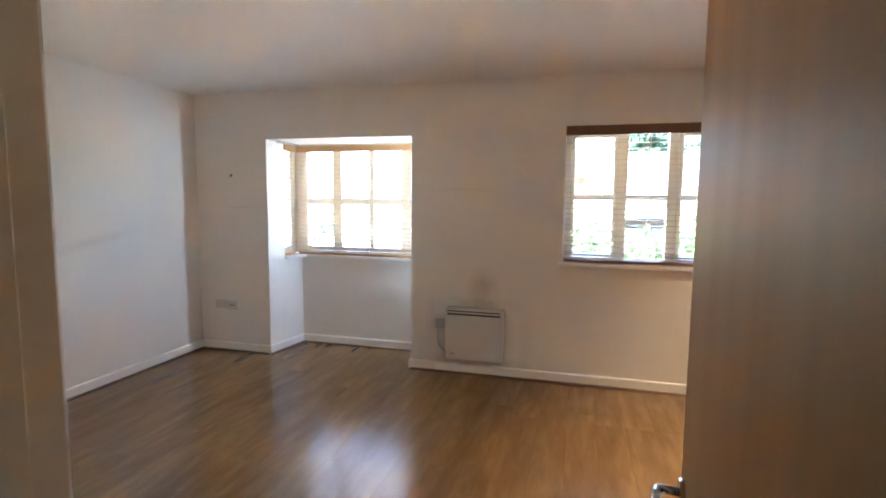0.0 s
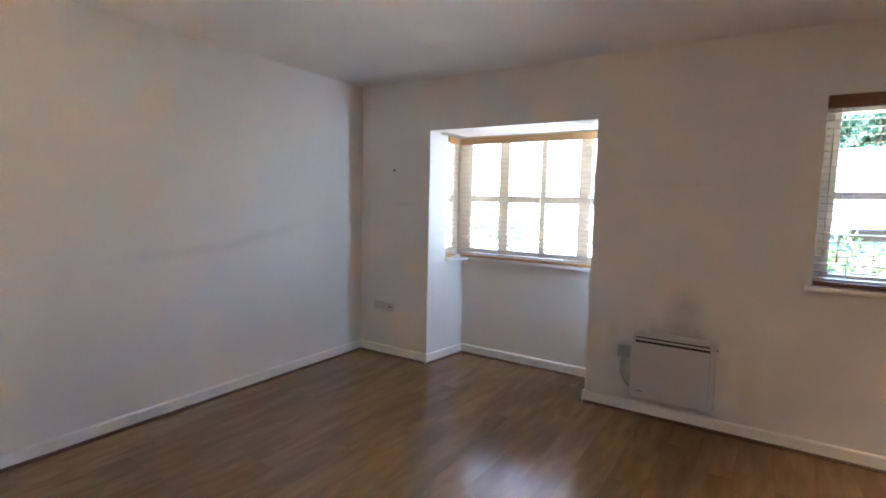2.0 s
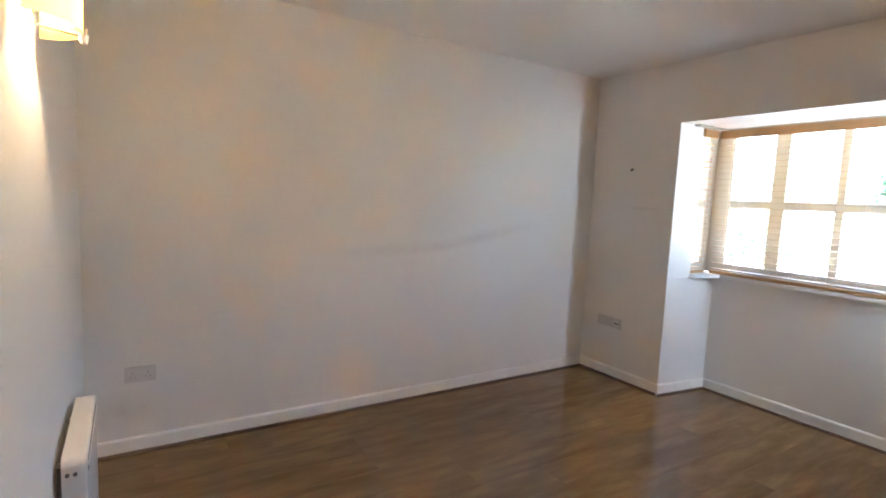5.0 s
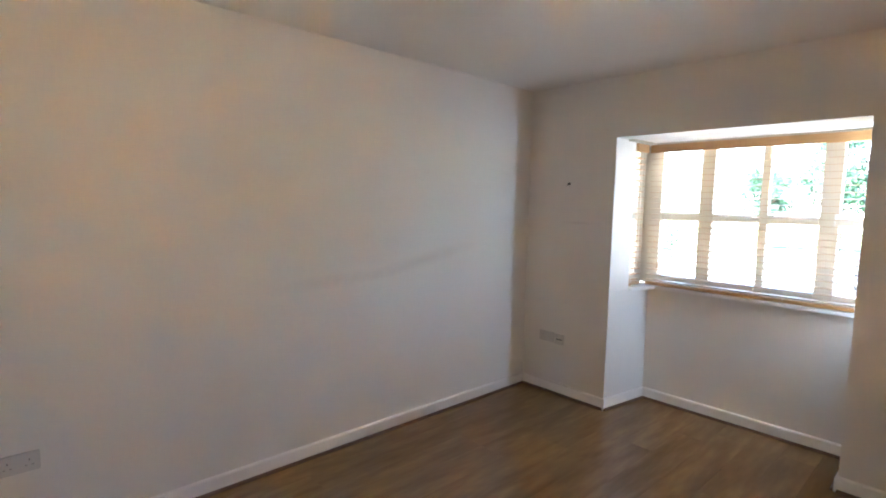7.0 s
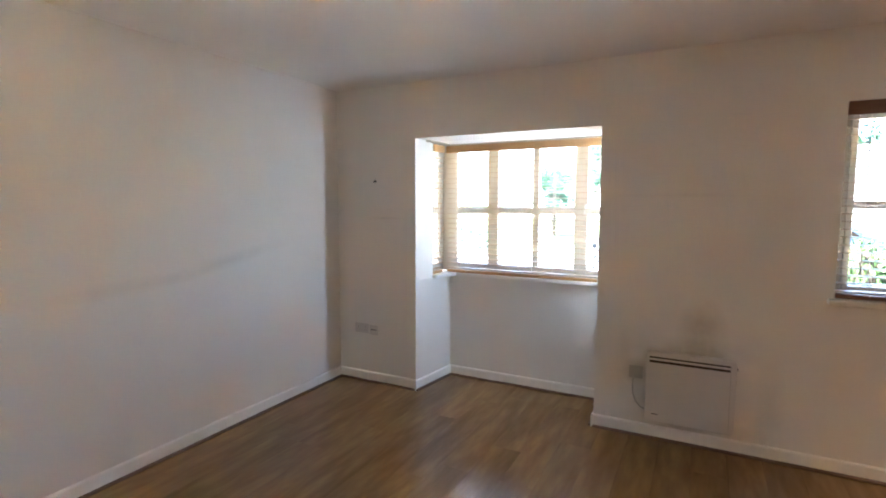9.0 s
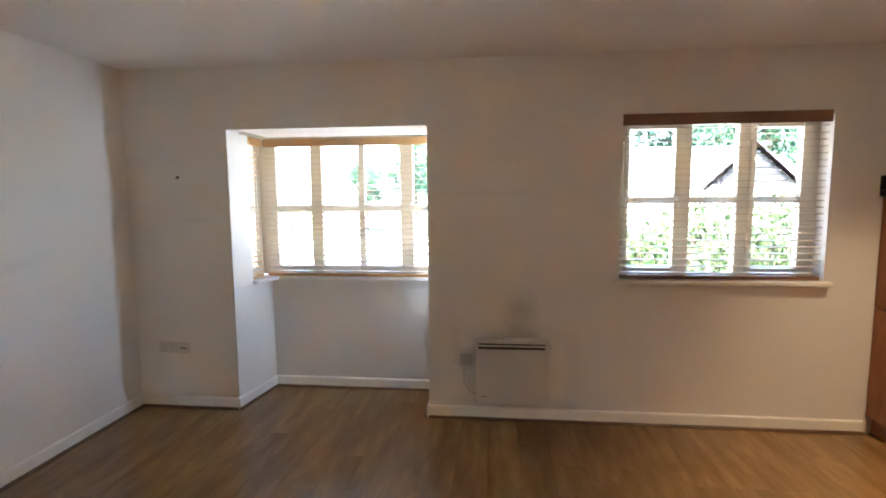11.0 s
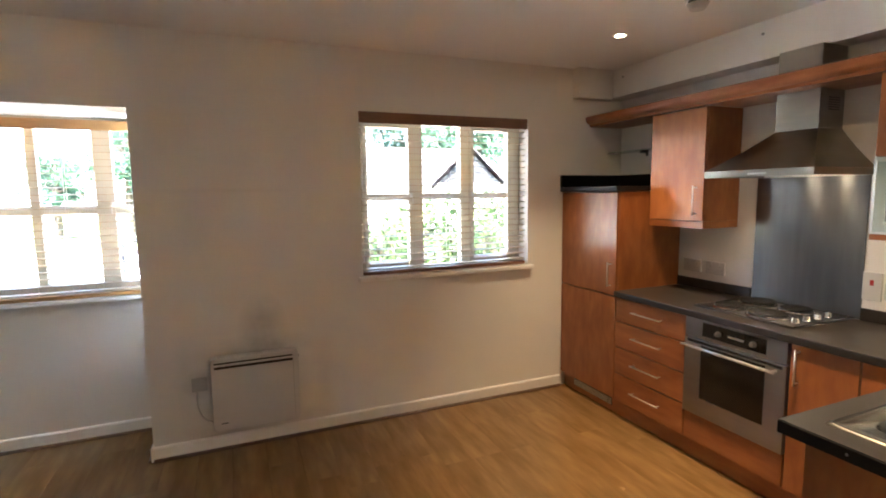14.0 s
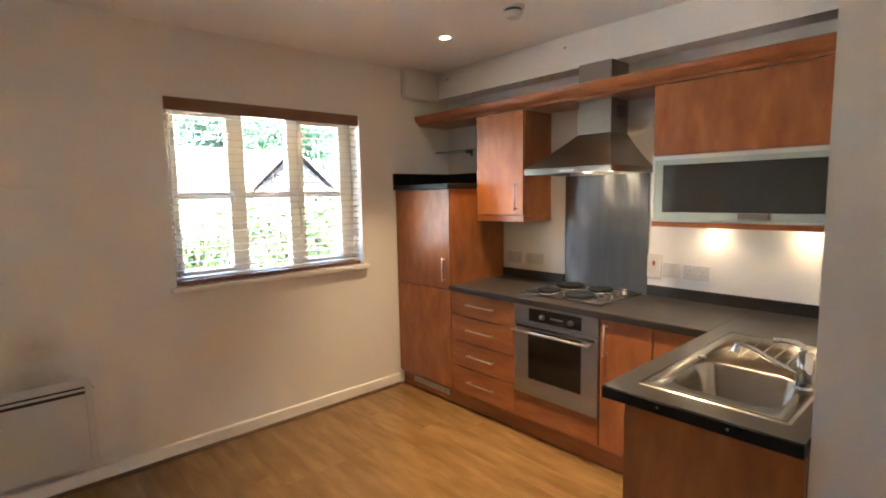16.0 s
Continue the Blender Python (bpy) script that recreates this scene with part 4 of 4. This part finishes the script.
for x, y, r in ((5.42, -1.345, 0.076), (5.655, -1.345, 0.092), (5.42, -1.570, 0.092), (5.655, -1.570, 0.076)):
    pt = part("trim_ring", turned([(r + 0.014, 0.9132), (r + 0.013, 0.917), (r + 0.006, 0.923), (r + 0.001, 0.924)], x, y), M_CHROME, hb, "polished steel trim ring", True)
    part("hotplate", turned([(r - 0.002, 0.9242), (r, 0.927), (r, 0.934), (r - 0.004, 0.937), (r * 0.34, 0.937), (r * 0.32, 0.9345)], x, y), M_IRON, pt, "black cast hotplate")
for i in range(4):
    x = 5.40 + i * 0.088
    k = part("knob", turned([(0.022, 0.9132), (0.022, 0.918), (0.018, 0.920), (0.0165, 0.940), (0.014, 0.943)], x, -1.728, 24), M_CHROME, hb, "chrome control knob", True)
    part("grip", box((x - 0.004, -1.744, 0.9432), (x + 0.004, -1.712, 0.950), 0.002), M_CHROME, k)
# steel splashback
sb = thing("splashback", (XK, -1.507, 0.906), "brushed stainless steel splashback panel behind the hob", "splashback")
part("sheet", box((XK - 0.007, -1.807, 0.906), (XK - 0.001, -1.208, 1.66), 0.001), M_STEEL_H, sb)

# chimney hood
hd = thing("chimney_hood", (5.55, -1.53, 1.65), "brushed stainless steel pyramid chimney cooker hood", "cooker hood")
HX0, HX1, HY0, HY1 = 5.30, XK - 0.009, -1.830, -1.236
CX0, CY0, CY1 = 5.59, -1.660, -1.435
part("rim", boxes(((HX0, HY0, 1.660), (HX0 + 0.012, HY1, 1.697)), ((HX0 + 0.0122, HY0, 1.660), (HX1, HY0 + 0.012, 1.697)), ((HX0 + 0.0122, HY1 - 0.012, 1.660), (HX1, HY1, 1.697)), ((HX0 + 0.0122, HY0 + 0.0122, 1.681), (HX1, HY1 - 0.0122, 1.696)), bevel=0.0015), M_STEEL, hd)
bm = bmesh.new()
rows = []
for k in range(9):
    s = k / 8
    e = s ** 0.95
    z = 1.697 + 0.208 * s
    sag = -0.006 * math.sin(math.pi * s)
    x0, y0, y1 = HX0 + (CX0 - HX0) * e - sag, HY0 + (CY0 - HY0) * e - sag, HY1 + (CY1 - HY1) * e + sag
    rows.append([bm.verts.new(c) for c in ((HX1, y0, z), (x0, y0, z), (x0, y1, z), (HX1, y1, z))])
for a, b in zip(rows, rows[1:]):
    for k in range(4):
        bm.faces.new((a[k], a[(k + 1) % 4], b[(k + 1) % 4], b[k]))
bm.faces.new(rows[0])
bm.faces.new(rows[-1][::-1])
bmesh.ops.recalc_face_normals(bm, faces=bm.faces)
part("canopy", bm, M_STEEL, hd)
part("chimney", box((CX0, CY0, 1.903), (HX1, CY1, 2.329), 0.002), M_STEEL, hd)
part("vent_slots", boxes(*[((5.66, CY0 - 0.0012, 2.0 + 0.012 * i), (5.75, CY0 + 0.001, 2.006 + 0.012 * i)) for i in range(6)]), M_GREY, hd, "dark vent slots")
part("button_strip", box((HX0 - 0.002, -1.60, 1.671), (HX0 + 0.001, -1.50, 1.681)), M_ALU, hd)
part("filter", box((HX0 + 0.03, HY0 + 0.04, 1.6775), (HX1 - 0.06, HY1 - 0.04, 1.6805)), M_GREY, hd)
for y in (-1.46, -1.62):
    part("lamp_face", cyl((5.66, y, 1.6772), (5.66, y, 1.6745), 0.026, seg=20), M_LAMPON, hd, "glowing lamp")

# wall cupboard
XC = 5.485
wc = thing("wall_cabinet", (5.64, -0.86, 1.35), "cherry-veneered single-door wall cupboard", "cabinet", "kitchen units")
part("body", box((XC + FT + 0.001, -1.082, 1.397), (XK - 0.002, -0.646, 2.104)), M_CHERRY, wc)
d = front("door", -1.082, -0.646, 1.397, 2.104, wc, XC)
bar_handle((XC, -1.028, 1.445), (XC, -1.028, 1.61), (-0.032, 0, 0), d)
part("light_pelmet", boxes(((XC + 0.004, -1.082, 1.352), (XC + 0.020, -0.646, 1.396)), ((XC + 0.020, -1.082, 1.352), (XK - 0.002, -1.066, 1.396))), M_CHERRY_H, wc)
# wide lift-up unit
lu = thing("lift_up_wall_cabinet", (5.64, -2.46, 1.35), "cherry-veneered wide wall cupboard over a glazed flap", "cabinet", "kitchen units")
LY0, LY1 = -2.955, -1.972
part("body", boxes(((XC + FT + 0.001, LY0, 1.732), (XK - 0.002, LY1, 2.104)), ((XC + 0.025, LY1 - 0.018, 1.384), (XK - 0.002, LY1, 1.7315)), ((XC + 0.025, LY0, 1.384), (XK - 0.002, LY0 + 0.018, 1.7315)), ((XC + 0.025, LY0 + 0.0185, 1.384), (XK - 0.002, LY1 - 0.0185, 1.401))), M_CHERRY, lu)
part("door", box((XC, LY0 + 0.002, 1.736), (XC + FT, LY1 - 0.002, 2.102), 0.002), M_CHERRY, lu)
fl = part("flap_frame", boxes(((XC, LY0 + 0.002, 1.711), (XC + 0.02, LY1 - 0.001, 1.732)), ((XC, LY0 + 0.002, 1.384), (XC + 0.02, LY1 - 0.001, 1.394)), ((XC, LY1 - 0.012, 1.394), (XC + 0.02, LY1 - 0.001, 1.711)), ((XC, LY0 + 0.002, 1.394), (XC + 0.02, LY0 + 0.012, 1.711))), M_ALU, lu, "satin aluminium flap frame")
part("flap_border", boxes(((XC + 0.003, LY0 + 0.0125, 1.6840), (XC + 0.009, LY1 - 0.0125, 1.7115)), ((XC + 0.003, LY0 + 0.0125, 1.3945), (XC + 0.009, LY1 - 0.0125, 1.4340)), ((XC + 0.003, LY1 - 0.055, 1.4345), (XC + 0.009, LY1 - 0.0125, 1.6835)), ((XC + 0.003, LY0 + 0.0125, 1.4345), (XC + 0.009, LY0 + 0.055, 1.6835))), M_FROST, fl, "pale green frosted glass border")
part("flap_glass", box((XC + 0.004, LY0 + 0.0555, 1.4348), (XC + 0.010, LY1 - 0.0555, 1.6832)), M_CABGLASS, fl, "dark glass panel")
part("handle", boxes(((XC - 0.022, -2.535, 1.4070), (XC - 0.016, -2.405, 1.4320)), ((XC - 0.022, -2.535, 1.4070), (XC + 0.003, -2.523, 1.4320)), ((XC - 0.022, -2.417, 1.4070), (XC + 0.003, -2.405, 1.4320)), bevel=0.002), M_STEEL, fl, "dull brushed metal handle")
part("light_pelmet", boxes(((XC + 0.004, LY0, 1.3570), (XC + 0.018, LY1, 1.3835)), ((XC + 0.018, LY1 - 0.016, 1.3570), (XK - 0.002, LY1, 1.3835))), M_CHERRY_H, lu)
for y in (-2.19, -2.64):
    ul = part("under_light", cyl((5.72, y, 1.3835), (5.72, y, 1.3745), 0.033, 0.031, 24), M_ALU, lu, "lit round cabinet light")
    part("lamp_face", cyl((5.72, y, 1.3742), (5.72, y, 1.3725), 0.025, seg=20), M_LAMPON, ul, "glowing lamp")
# cornice with its bridging board
cn = thing("cornice", (5.5, -1.5, 2.105), "cherry cornice moulding running over the wall units", "cornice", "kitchen units")
prof = [(5.470, 2.106), (5.470, 2.122), (5.455, 2.128), (5.440, 2.140), (5.430, 2.158), (5.428, 2.178), (5.440, 2.186), (5.500, 2.186), (5.500, 2.106)]
bm = extrude(prof, "y", 0, 1)
bm.free()
bm = bmesh.new()
a = [bm.verts.new((x, -2.956, z)) for x, z in prof]
b = [bm.verts.new((x, -0.004, z)) for x, z in prof]
bm.faces.new(a)
bm.faces.new(b[::-1])
for i in range(len(prof)):
    bm.faces.new((a[i], a[(i + 1) % len(prof)], b[(i + 1) % len(prof)], b[i]))
bmesh.ops.recalc_face_normals(bm, faces=bm.faces)
part("moulding", bm, M_CHERRY_H, cn)
part("board", box((5.501, -0.644, 2.106), (XK - 0.003, -0.004, 2.124)), M_CHERRY_H, cn)
part("board", boxes(((5.501, CY1 + 0.002, 2.106), (XK - 0.003, -1.084, 2.124)), ((5.501, CY0 - 0.002, 2.106), (CX0 - 0.002, CY1 + 0.0019, 2.124)), ((5.501, LY1 + 0.001, 2.106), (XK - 0.003, CY0 - 0.0021, 2.124))), M_CHERRY_H, cn)
# glass shelf
gs = thing("glass_shelf", (5.7, -0.32, 1.9), "green-edged glass corner shelf on a small bracket", "shelf")
part("pane", box((5.655, -0.644, 1.897), (XK - 0.002, -0.002, 1.904)), M_SHELF, gs)
part("bracket", boxes(((5.725, -0.298, 1.884), (XK - 0.001, -0.288, 1.8965)), ((XK - 0.010, -0.302, 1.862), (XK - 0.001, -0.284, 1.897)), bevel=0.002), M_GREY, gs)

# ---- outdoors ----
setting("ground", box((-250, -250, -0.6), (250, 400, -0.35)), M_GRASS, "lawn and verge outside", "ground")
setting("driveway", boxes(((-30, 0.75, -0.349), (30, 5.2, -0.33)), ((-30, 5.2, -0.349), (3.2, 11.9, -0.33))), M_PAVE, "pale sunlit paved drive", "driveway")
setting("road", box((-60, 12.0, -0.349), (60, 19.0, -0.335)), M_PAVE, "pale sunlit road", "road")
setting("floor_slab", boxes(((-0.2, YB - T, -0.348), (XK + 0.2, wy, -0.021)), ((2.5, -6.4, -0.348), (4.5, YB - T, -0.021))), M_BRICK, "brick house base", "base")


def leaves(name, spots, size, material, label, category, kind="", parent=None, seed=1):
    """Many small leaf blades round the given centres (x, y, z, radius, count)."""
    rng = random.Random(seed)
    verts, faces = [], []
    for cx, cy, cz, r, n in spots:
        for _ in range(n):
            v = Vector((rng.gauss(0, 1), rng.gauss(0, 1), rng.gauss(0, 1))).normalized() * r * rng.uniform(0.55, 1.08)
            c = Vector((cx, cy, cz)) + v
            q = Euler((rng.uniform(0, 6.3), rng.uniform(0, 6.3), rng.uniform(0, 6.3))).to_matrix()
            s = size * rng.uniform(0.6, 1.4)
            k = len(verts)
            verts += [tuple(c + q @ Vector(p)) for p in ((-s, 0, 0), (0, -s * 0.45, s * 0.12), (s, 0, 0), (0, s * 0.45, s * 0.12))]
            faces.append((k, k + 1, k + 2, k + 3))
    me = bpy.data.meshes.new(name)
    me.from_pydata(verts, [], faces)
    me.materials.append(material)
    ob = new(name, me)
    if parent:
        ob.parent = parent
        ob.matrix_basis = Matrix.Translation(-parent.matrix_basis.translation)
    return tagged(ob, label, category, "", kind)


rng = random.Random(5)
hedge = [(x + rng.uniform(-0.1, 0.1), 5.6 + rng.uniform(-0.25, 0.35), z, 0.34, 130) for x in np.arange(3.4, 14.0, 0.34) for z in np.arange(-0.15, 1.0 + 0.4 * min(max((x - 5.4) / 0.6, 0), 1) + 0.07 * math.sin(x * 5), 0.3)]
leaves("hedge", hedge, 0.062, M_LEAF, "clipped leafy green garden hedge in sun", "hedge", "stuff", None, 3)
shrubs = [(x + rng.uniform(-0.2, 0.2), 15 + rng.uniform(-0.3, 0.3), z, 0.4, 70) for x in np.arange(-10.0, -4.6, 0.4) for z in (-0.1, 0.3, 0.68)]
leaves("low_hedge", shrubs, 0.08, M_CONIFER, "low dark green hedge along the road", "hedge", "stuff", None, 4)
setting("hedge_core", box((3.3, 5.66, -0.35), (14, 5.85, 0.85)), M_BARK, "twiggy inside of the hedge", "hedge")


def tree(x, y, height, crown, label, material, seed):
    r = random.Random(seed)
    t = thing("tree", (x, y, -0.35), label, "tree", "garden trees")
    bm = cyl((x, y, -0.36), (x + 0.1, y, height * 0.5), 0.24, 0.14, 10)
    cyl((x + 0.1, y, height * 0.5), (x + 0.15, y, height * 0.85), 0.14, 0.05, 8, bm)
    spots = []
    for i in range(26):
        a, h = r.uniform(0, 6.3), r.uniform(0.35, 1.0)
        rad = crown * (1.05 - 0.55 * h) * r.uniform(0.45, 1)
        p = (x + rad * math.cos(a), y + rad * math.sin(a), height * h)
        cyl((x + 0.1, y, height * h * 0.8), p, 0.05, 0.015, 6, bm)
        spots.append((*p, crown * r.uniform(0.25, 0.42), 260))
    part("trunk", bm, M_BARK, t)
    c = leaves("crown", spots, crown * 0.05, material, "", "", "", t, seed)
    return t


tree(14.5, 30, 9.0, 3.6, "tall broadleaf tree behind the outbuilding", M_CONIFER, 11)
tree(20, 31, 10.0, 4.2, "tall broadleaf tree behind the outbuilding", M_CONIFER, 12)
tree(8.5, 36, 9.5, 4.0, "tall broadleaf tree beyond the road", M_CONIFER, 13)
tree(-5.0, 25.6, 3.7, 1.35, "dark green bushy tree across the road", M_CONIFER, 14)
tree(-2.2, 26.6, 5.6, 1.7, "dark green tree across the road", M_CONIFER, 15)


def outbuilding(cx, y, w, eaves, apex):
    """A boarded outbuilding: a small front gable with white bargeboards on a long tiled roof."""
    b = thing("outbuilding", (cx, y, -0.35), "dark boarded outbuilding with white bargeboards and tiled roof", "outbuilding")
    part("wall", box((cx - w / 2 + 0.1, y, -0.36), (cx + w / 2 - 0.1, y + 6, eaves)), M_RENDER, b)
    n = 12
    for i in range(n):
        z0, z1 = eaves + (apex - eaves) * i / n, eaves + (apex - eaves) * (i + 1) / n
        hw = (w / 2 - 0.06) * (1 - (i + 0.25) / n)
        part("weatherboard", box((cx - hw, y - 0.02 + 0.004 * (i % 2), z0), (cx + hw, y + 0.05, z1 - 0.012), 0.004), M_BOARD, b)
    for s in (-1, 1):
        p, q = Vector((cx + s * (w / 2 + 0.25), y, eaves - 0.18)), Vector((cx, y, apex + 0.14))
        bm = bmesh.new()
        vs = [bm.verts.new(c) for c in (p + Vector((0, -0.14, -0.13)), p + Vector((0, -0.14, 0.06)), q + Vector((0, -0.14, 0.06)), q + Vector((0, -0.14, -0.13)))]
        f = bm.faces.new(vs)
        bmesh.ops.solidify(bm, geom=[f], thickness=0.04)
        part("bargeboard", bm, M_FRAME, b, "white painted bargeboard")
        part("roof", extrude([(p.x, p.z + 0.06), (q.x, q.z + 0.06), (q.x, q.z + 0.14), (p.x, p.z + 0.14)], "y", y - 0.14, y + 6), M_TILE, b)
    part("gable_wall", extrude([(cx - w / 2, eaves), (cx + w / 2, eaves), (cx, apex)], "y", y + 0.06, y + 5.9), M_BOARD, b)
    # the long roof behind it
    part("long_roof", extrude([(y + 2.5, eaves), (y + 5.5, apex + 0.55), (y + 8.5, eaves)], "x", cx - 9, cx + 2.5), M_TILE, b)
    part("long_wall", box((cx - 8.7, y + 2.9, -0.36), (cx + 2.3, y + 8.2, eaves + 0.15)), M_RENDER, b)
    part("lamp", cyl((cx, y - 0.02, apex - 0.55), (cx, y - 0.10, apex - 0.55), 0.08, seg=16), M_FRAME, b)
    return b


outbuilding(13.6, 19.2, 3.6, 2.05, 3.65)


def house(x, y, w, d, wall_h, ridge, label, material, rows=2, cols=4):
    h = thing("house", (x, y, -0.35), label, "house", "houses across the road")
    part("wall", box((x - w / 2, y, -0.36), (x + w / 2, y + d, wall_h)), material, h)
    part("roof", extrude([(y - 0.4, wall_h), (y + d / 2, ridge), (y + d + 0.4, wall_h)], "x", x - w / 2 - 0.3, x + w / 2 + 0.3), M_TILE, h)
    part("chimney", box((x + w / 4, y + d / 2 - 0.4, ridge - 0.8), (x + w / 4 + 0.8, y + d / 2 + 0.4, ridge + 1.0), 0.02), M_BRICK, h)
    for r in range(rows):
        for c in range(cols):
            wx, wz = x - w / 2 + w * (c + 0.5) / cols, 0.7 + 2.6 * r
            fr = part("window", boxes(((wx - 0.65, y - 0.05, wz - 0.05), (wx + 0.65, y + 0.01, wz + 0.02)), ((wx - 0.65, y - 0.05, wz + 1.15), (wx + 0.65, y + 0.01, wz + 1.22)), ((wx - 0.65, y - 0.05, wz + 0.02), (wx - 0.58, y + 0.01, wz + 1.15)), ((wx + 0.58, y - 0.05, wz + 0.02), (wx + 0.65, y + 0.01, wz + 1.15)), ((wx - 0.03, y - 0.05, wz + 0.02), (wx + 0.03, y + 0.01, wz + 1.15))), M_FRAME, h)
            part("pane", box((wx - 0.58, y - 0.02, wz + 0.02), (wx + 0.58, y - 0.005, wz + 1.15)), M_FARGLASS, fr)
    return h


house(-13, 62, 16, 8, 5.0, 7.8, "pale rendered house across the road", M_RENDER)
house(5.5, 62, 10, 8, 4.6, 7.0, "red brick house across the road", M_BRICK, 2, 3)

car = thing("car", (5.9, 17.0, -0.335), "dark blue parked hatchback car", "car")
body = [(3.9, 0.0), (3.9, 0.45), (4.1, 0.55), (4.9, 0.62), (5.45, 1.05), (6.9, 1.1), (7.6, 0.68), (7.85, 0.6), (7.9, 0.0)]
bm = extrude([(x, z - 0.13) for x, z in body], "y", 16.2, 17.85)
bmesh.ops.bevel(bm, geom=bm.edges[:], offset=0.06, segments=2, profile=0.6, affect="EDGES", clamp_overlap=True)
part("body", bm, M_CAR, car)
part("side_window", extrude([(5.05, 0.53), (5.5, 0.90), (6.8, 0.93), (7.3, 0.55)], "y", 16.185, 16.2), M_OVENGLASS, car)
for x in (4.6, 7.1):
    for y in (16.25, 17.75):
        w = part("wheel", cyl((x, y - 0.09, -0.03), (x, y + 0.09, -0.03), 0.305, seg=24), M_TYRE, car)
        part("rim", cyl((x, y - 0.095, -0.03), (x, y + 0.095, -0.03), 0.19, seg=16), M_ALU, w)
fence = thing("garden_fence", (2.2, 9.6, -0.35), "low dark timber post-and-rail fence by the drive", "fence")
for i in range(8):
    part("post", box((0.4 + i * 0.55, 9.55, -0.36), (0.5 + i * 0.55, 9.65, 0.75), 0.01), M_BOARD, fence)
for z in (0.05, 0.32, 0.58):
    part("rail", box((0.35, 9.50, z), (4.4, 9.545, z + 0.13), 0.008), M_BOARD, fence)

# ---- floor: laminate boards ----
floor = setting("floor", boxes(((-0.1, YB - T + 0.02, -0.02), (XK + 0.1, 0.0, -0.009)), ((2.62, -6.3, -0.02), (4.35, YB - T + 0.02, -0.009)), ((BAY["x0"], 0.0, -0.02), (bi1, bd, -0.009))), M_BEAD, "oak-effect laminate boards with worn gloss", "floor")
PW, PL = 0.193, 1.21
cache = {}


def plank(x0, x1, y0, y1):
    key = (round(x1 - x0, 4), round(y1 - y0, 4))
    if key not in cache:
        w, l = key
        bm = bmesh.new()
        e = 0.0004
        lo = [bm.verts.new(c) for c in ((0, 0, -0.009), (w, 0, -0.009), (w, l, -0.009), (0, l, -0.009))]
        mid = [bm.verts.new(c) for c in ((0.0002, 0.0002, -0.0003), (w - 0.0002, 0.0002, -0.0003), (w - 0.0002, l - 0.0002, -0.0003), (0.0002, l - 0.0002, -0.0003))]
        hi = [bm.verts.new(c) for c in ((e, e, 0), (w - e, e, 0), (w - e, l - e, 0), (e, l - e, 0))]
        bm.faces.new(hi)
        for a, b in ((lo, mid), (mid, hi)):
            for k in range(4):
                bm.faces.new((a[k], a[(k + 1) % 4], b[(k + 1) % 4], b[k]))
        cache[key] = mesh_of("plank", bm, M_FLOOR)
    ob = new("plank", cache[key])
    ob.parent = floor
    ob.matrix_basis = pose(x0, y0, 0)


rng = random.Random(9)
x = 0.0
while x < XK - 0.01:
    x1 = min(x + PW, XK)
    y_top = bd if x > BAY["x0"] - 0.05 and x1 < bi1 + 0.05 else 0.0
    y = -5.2 - rng.choice((0.0, 0.4, 0.8, 0.25, 0.62))
    while y < y_top - 0.001:
        y1 = min(y + PL, y_top)
        lo = y if 2.45 < x < 4.33 else max(y, YB - 0.15)   # boards run on only into the hall
        if y1 - lo > 0.02 and y1 > -5.0 and not (x > 4.4 and y1 < -2.96):
            plank(x, x1, lo, y1)
        y = y1
    x = x1
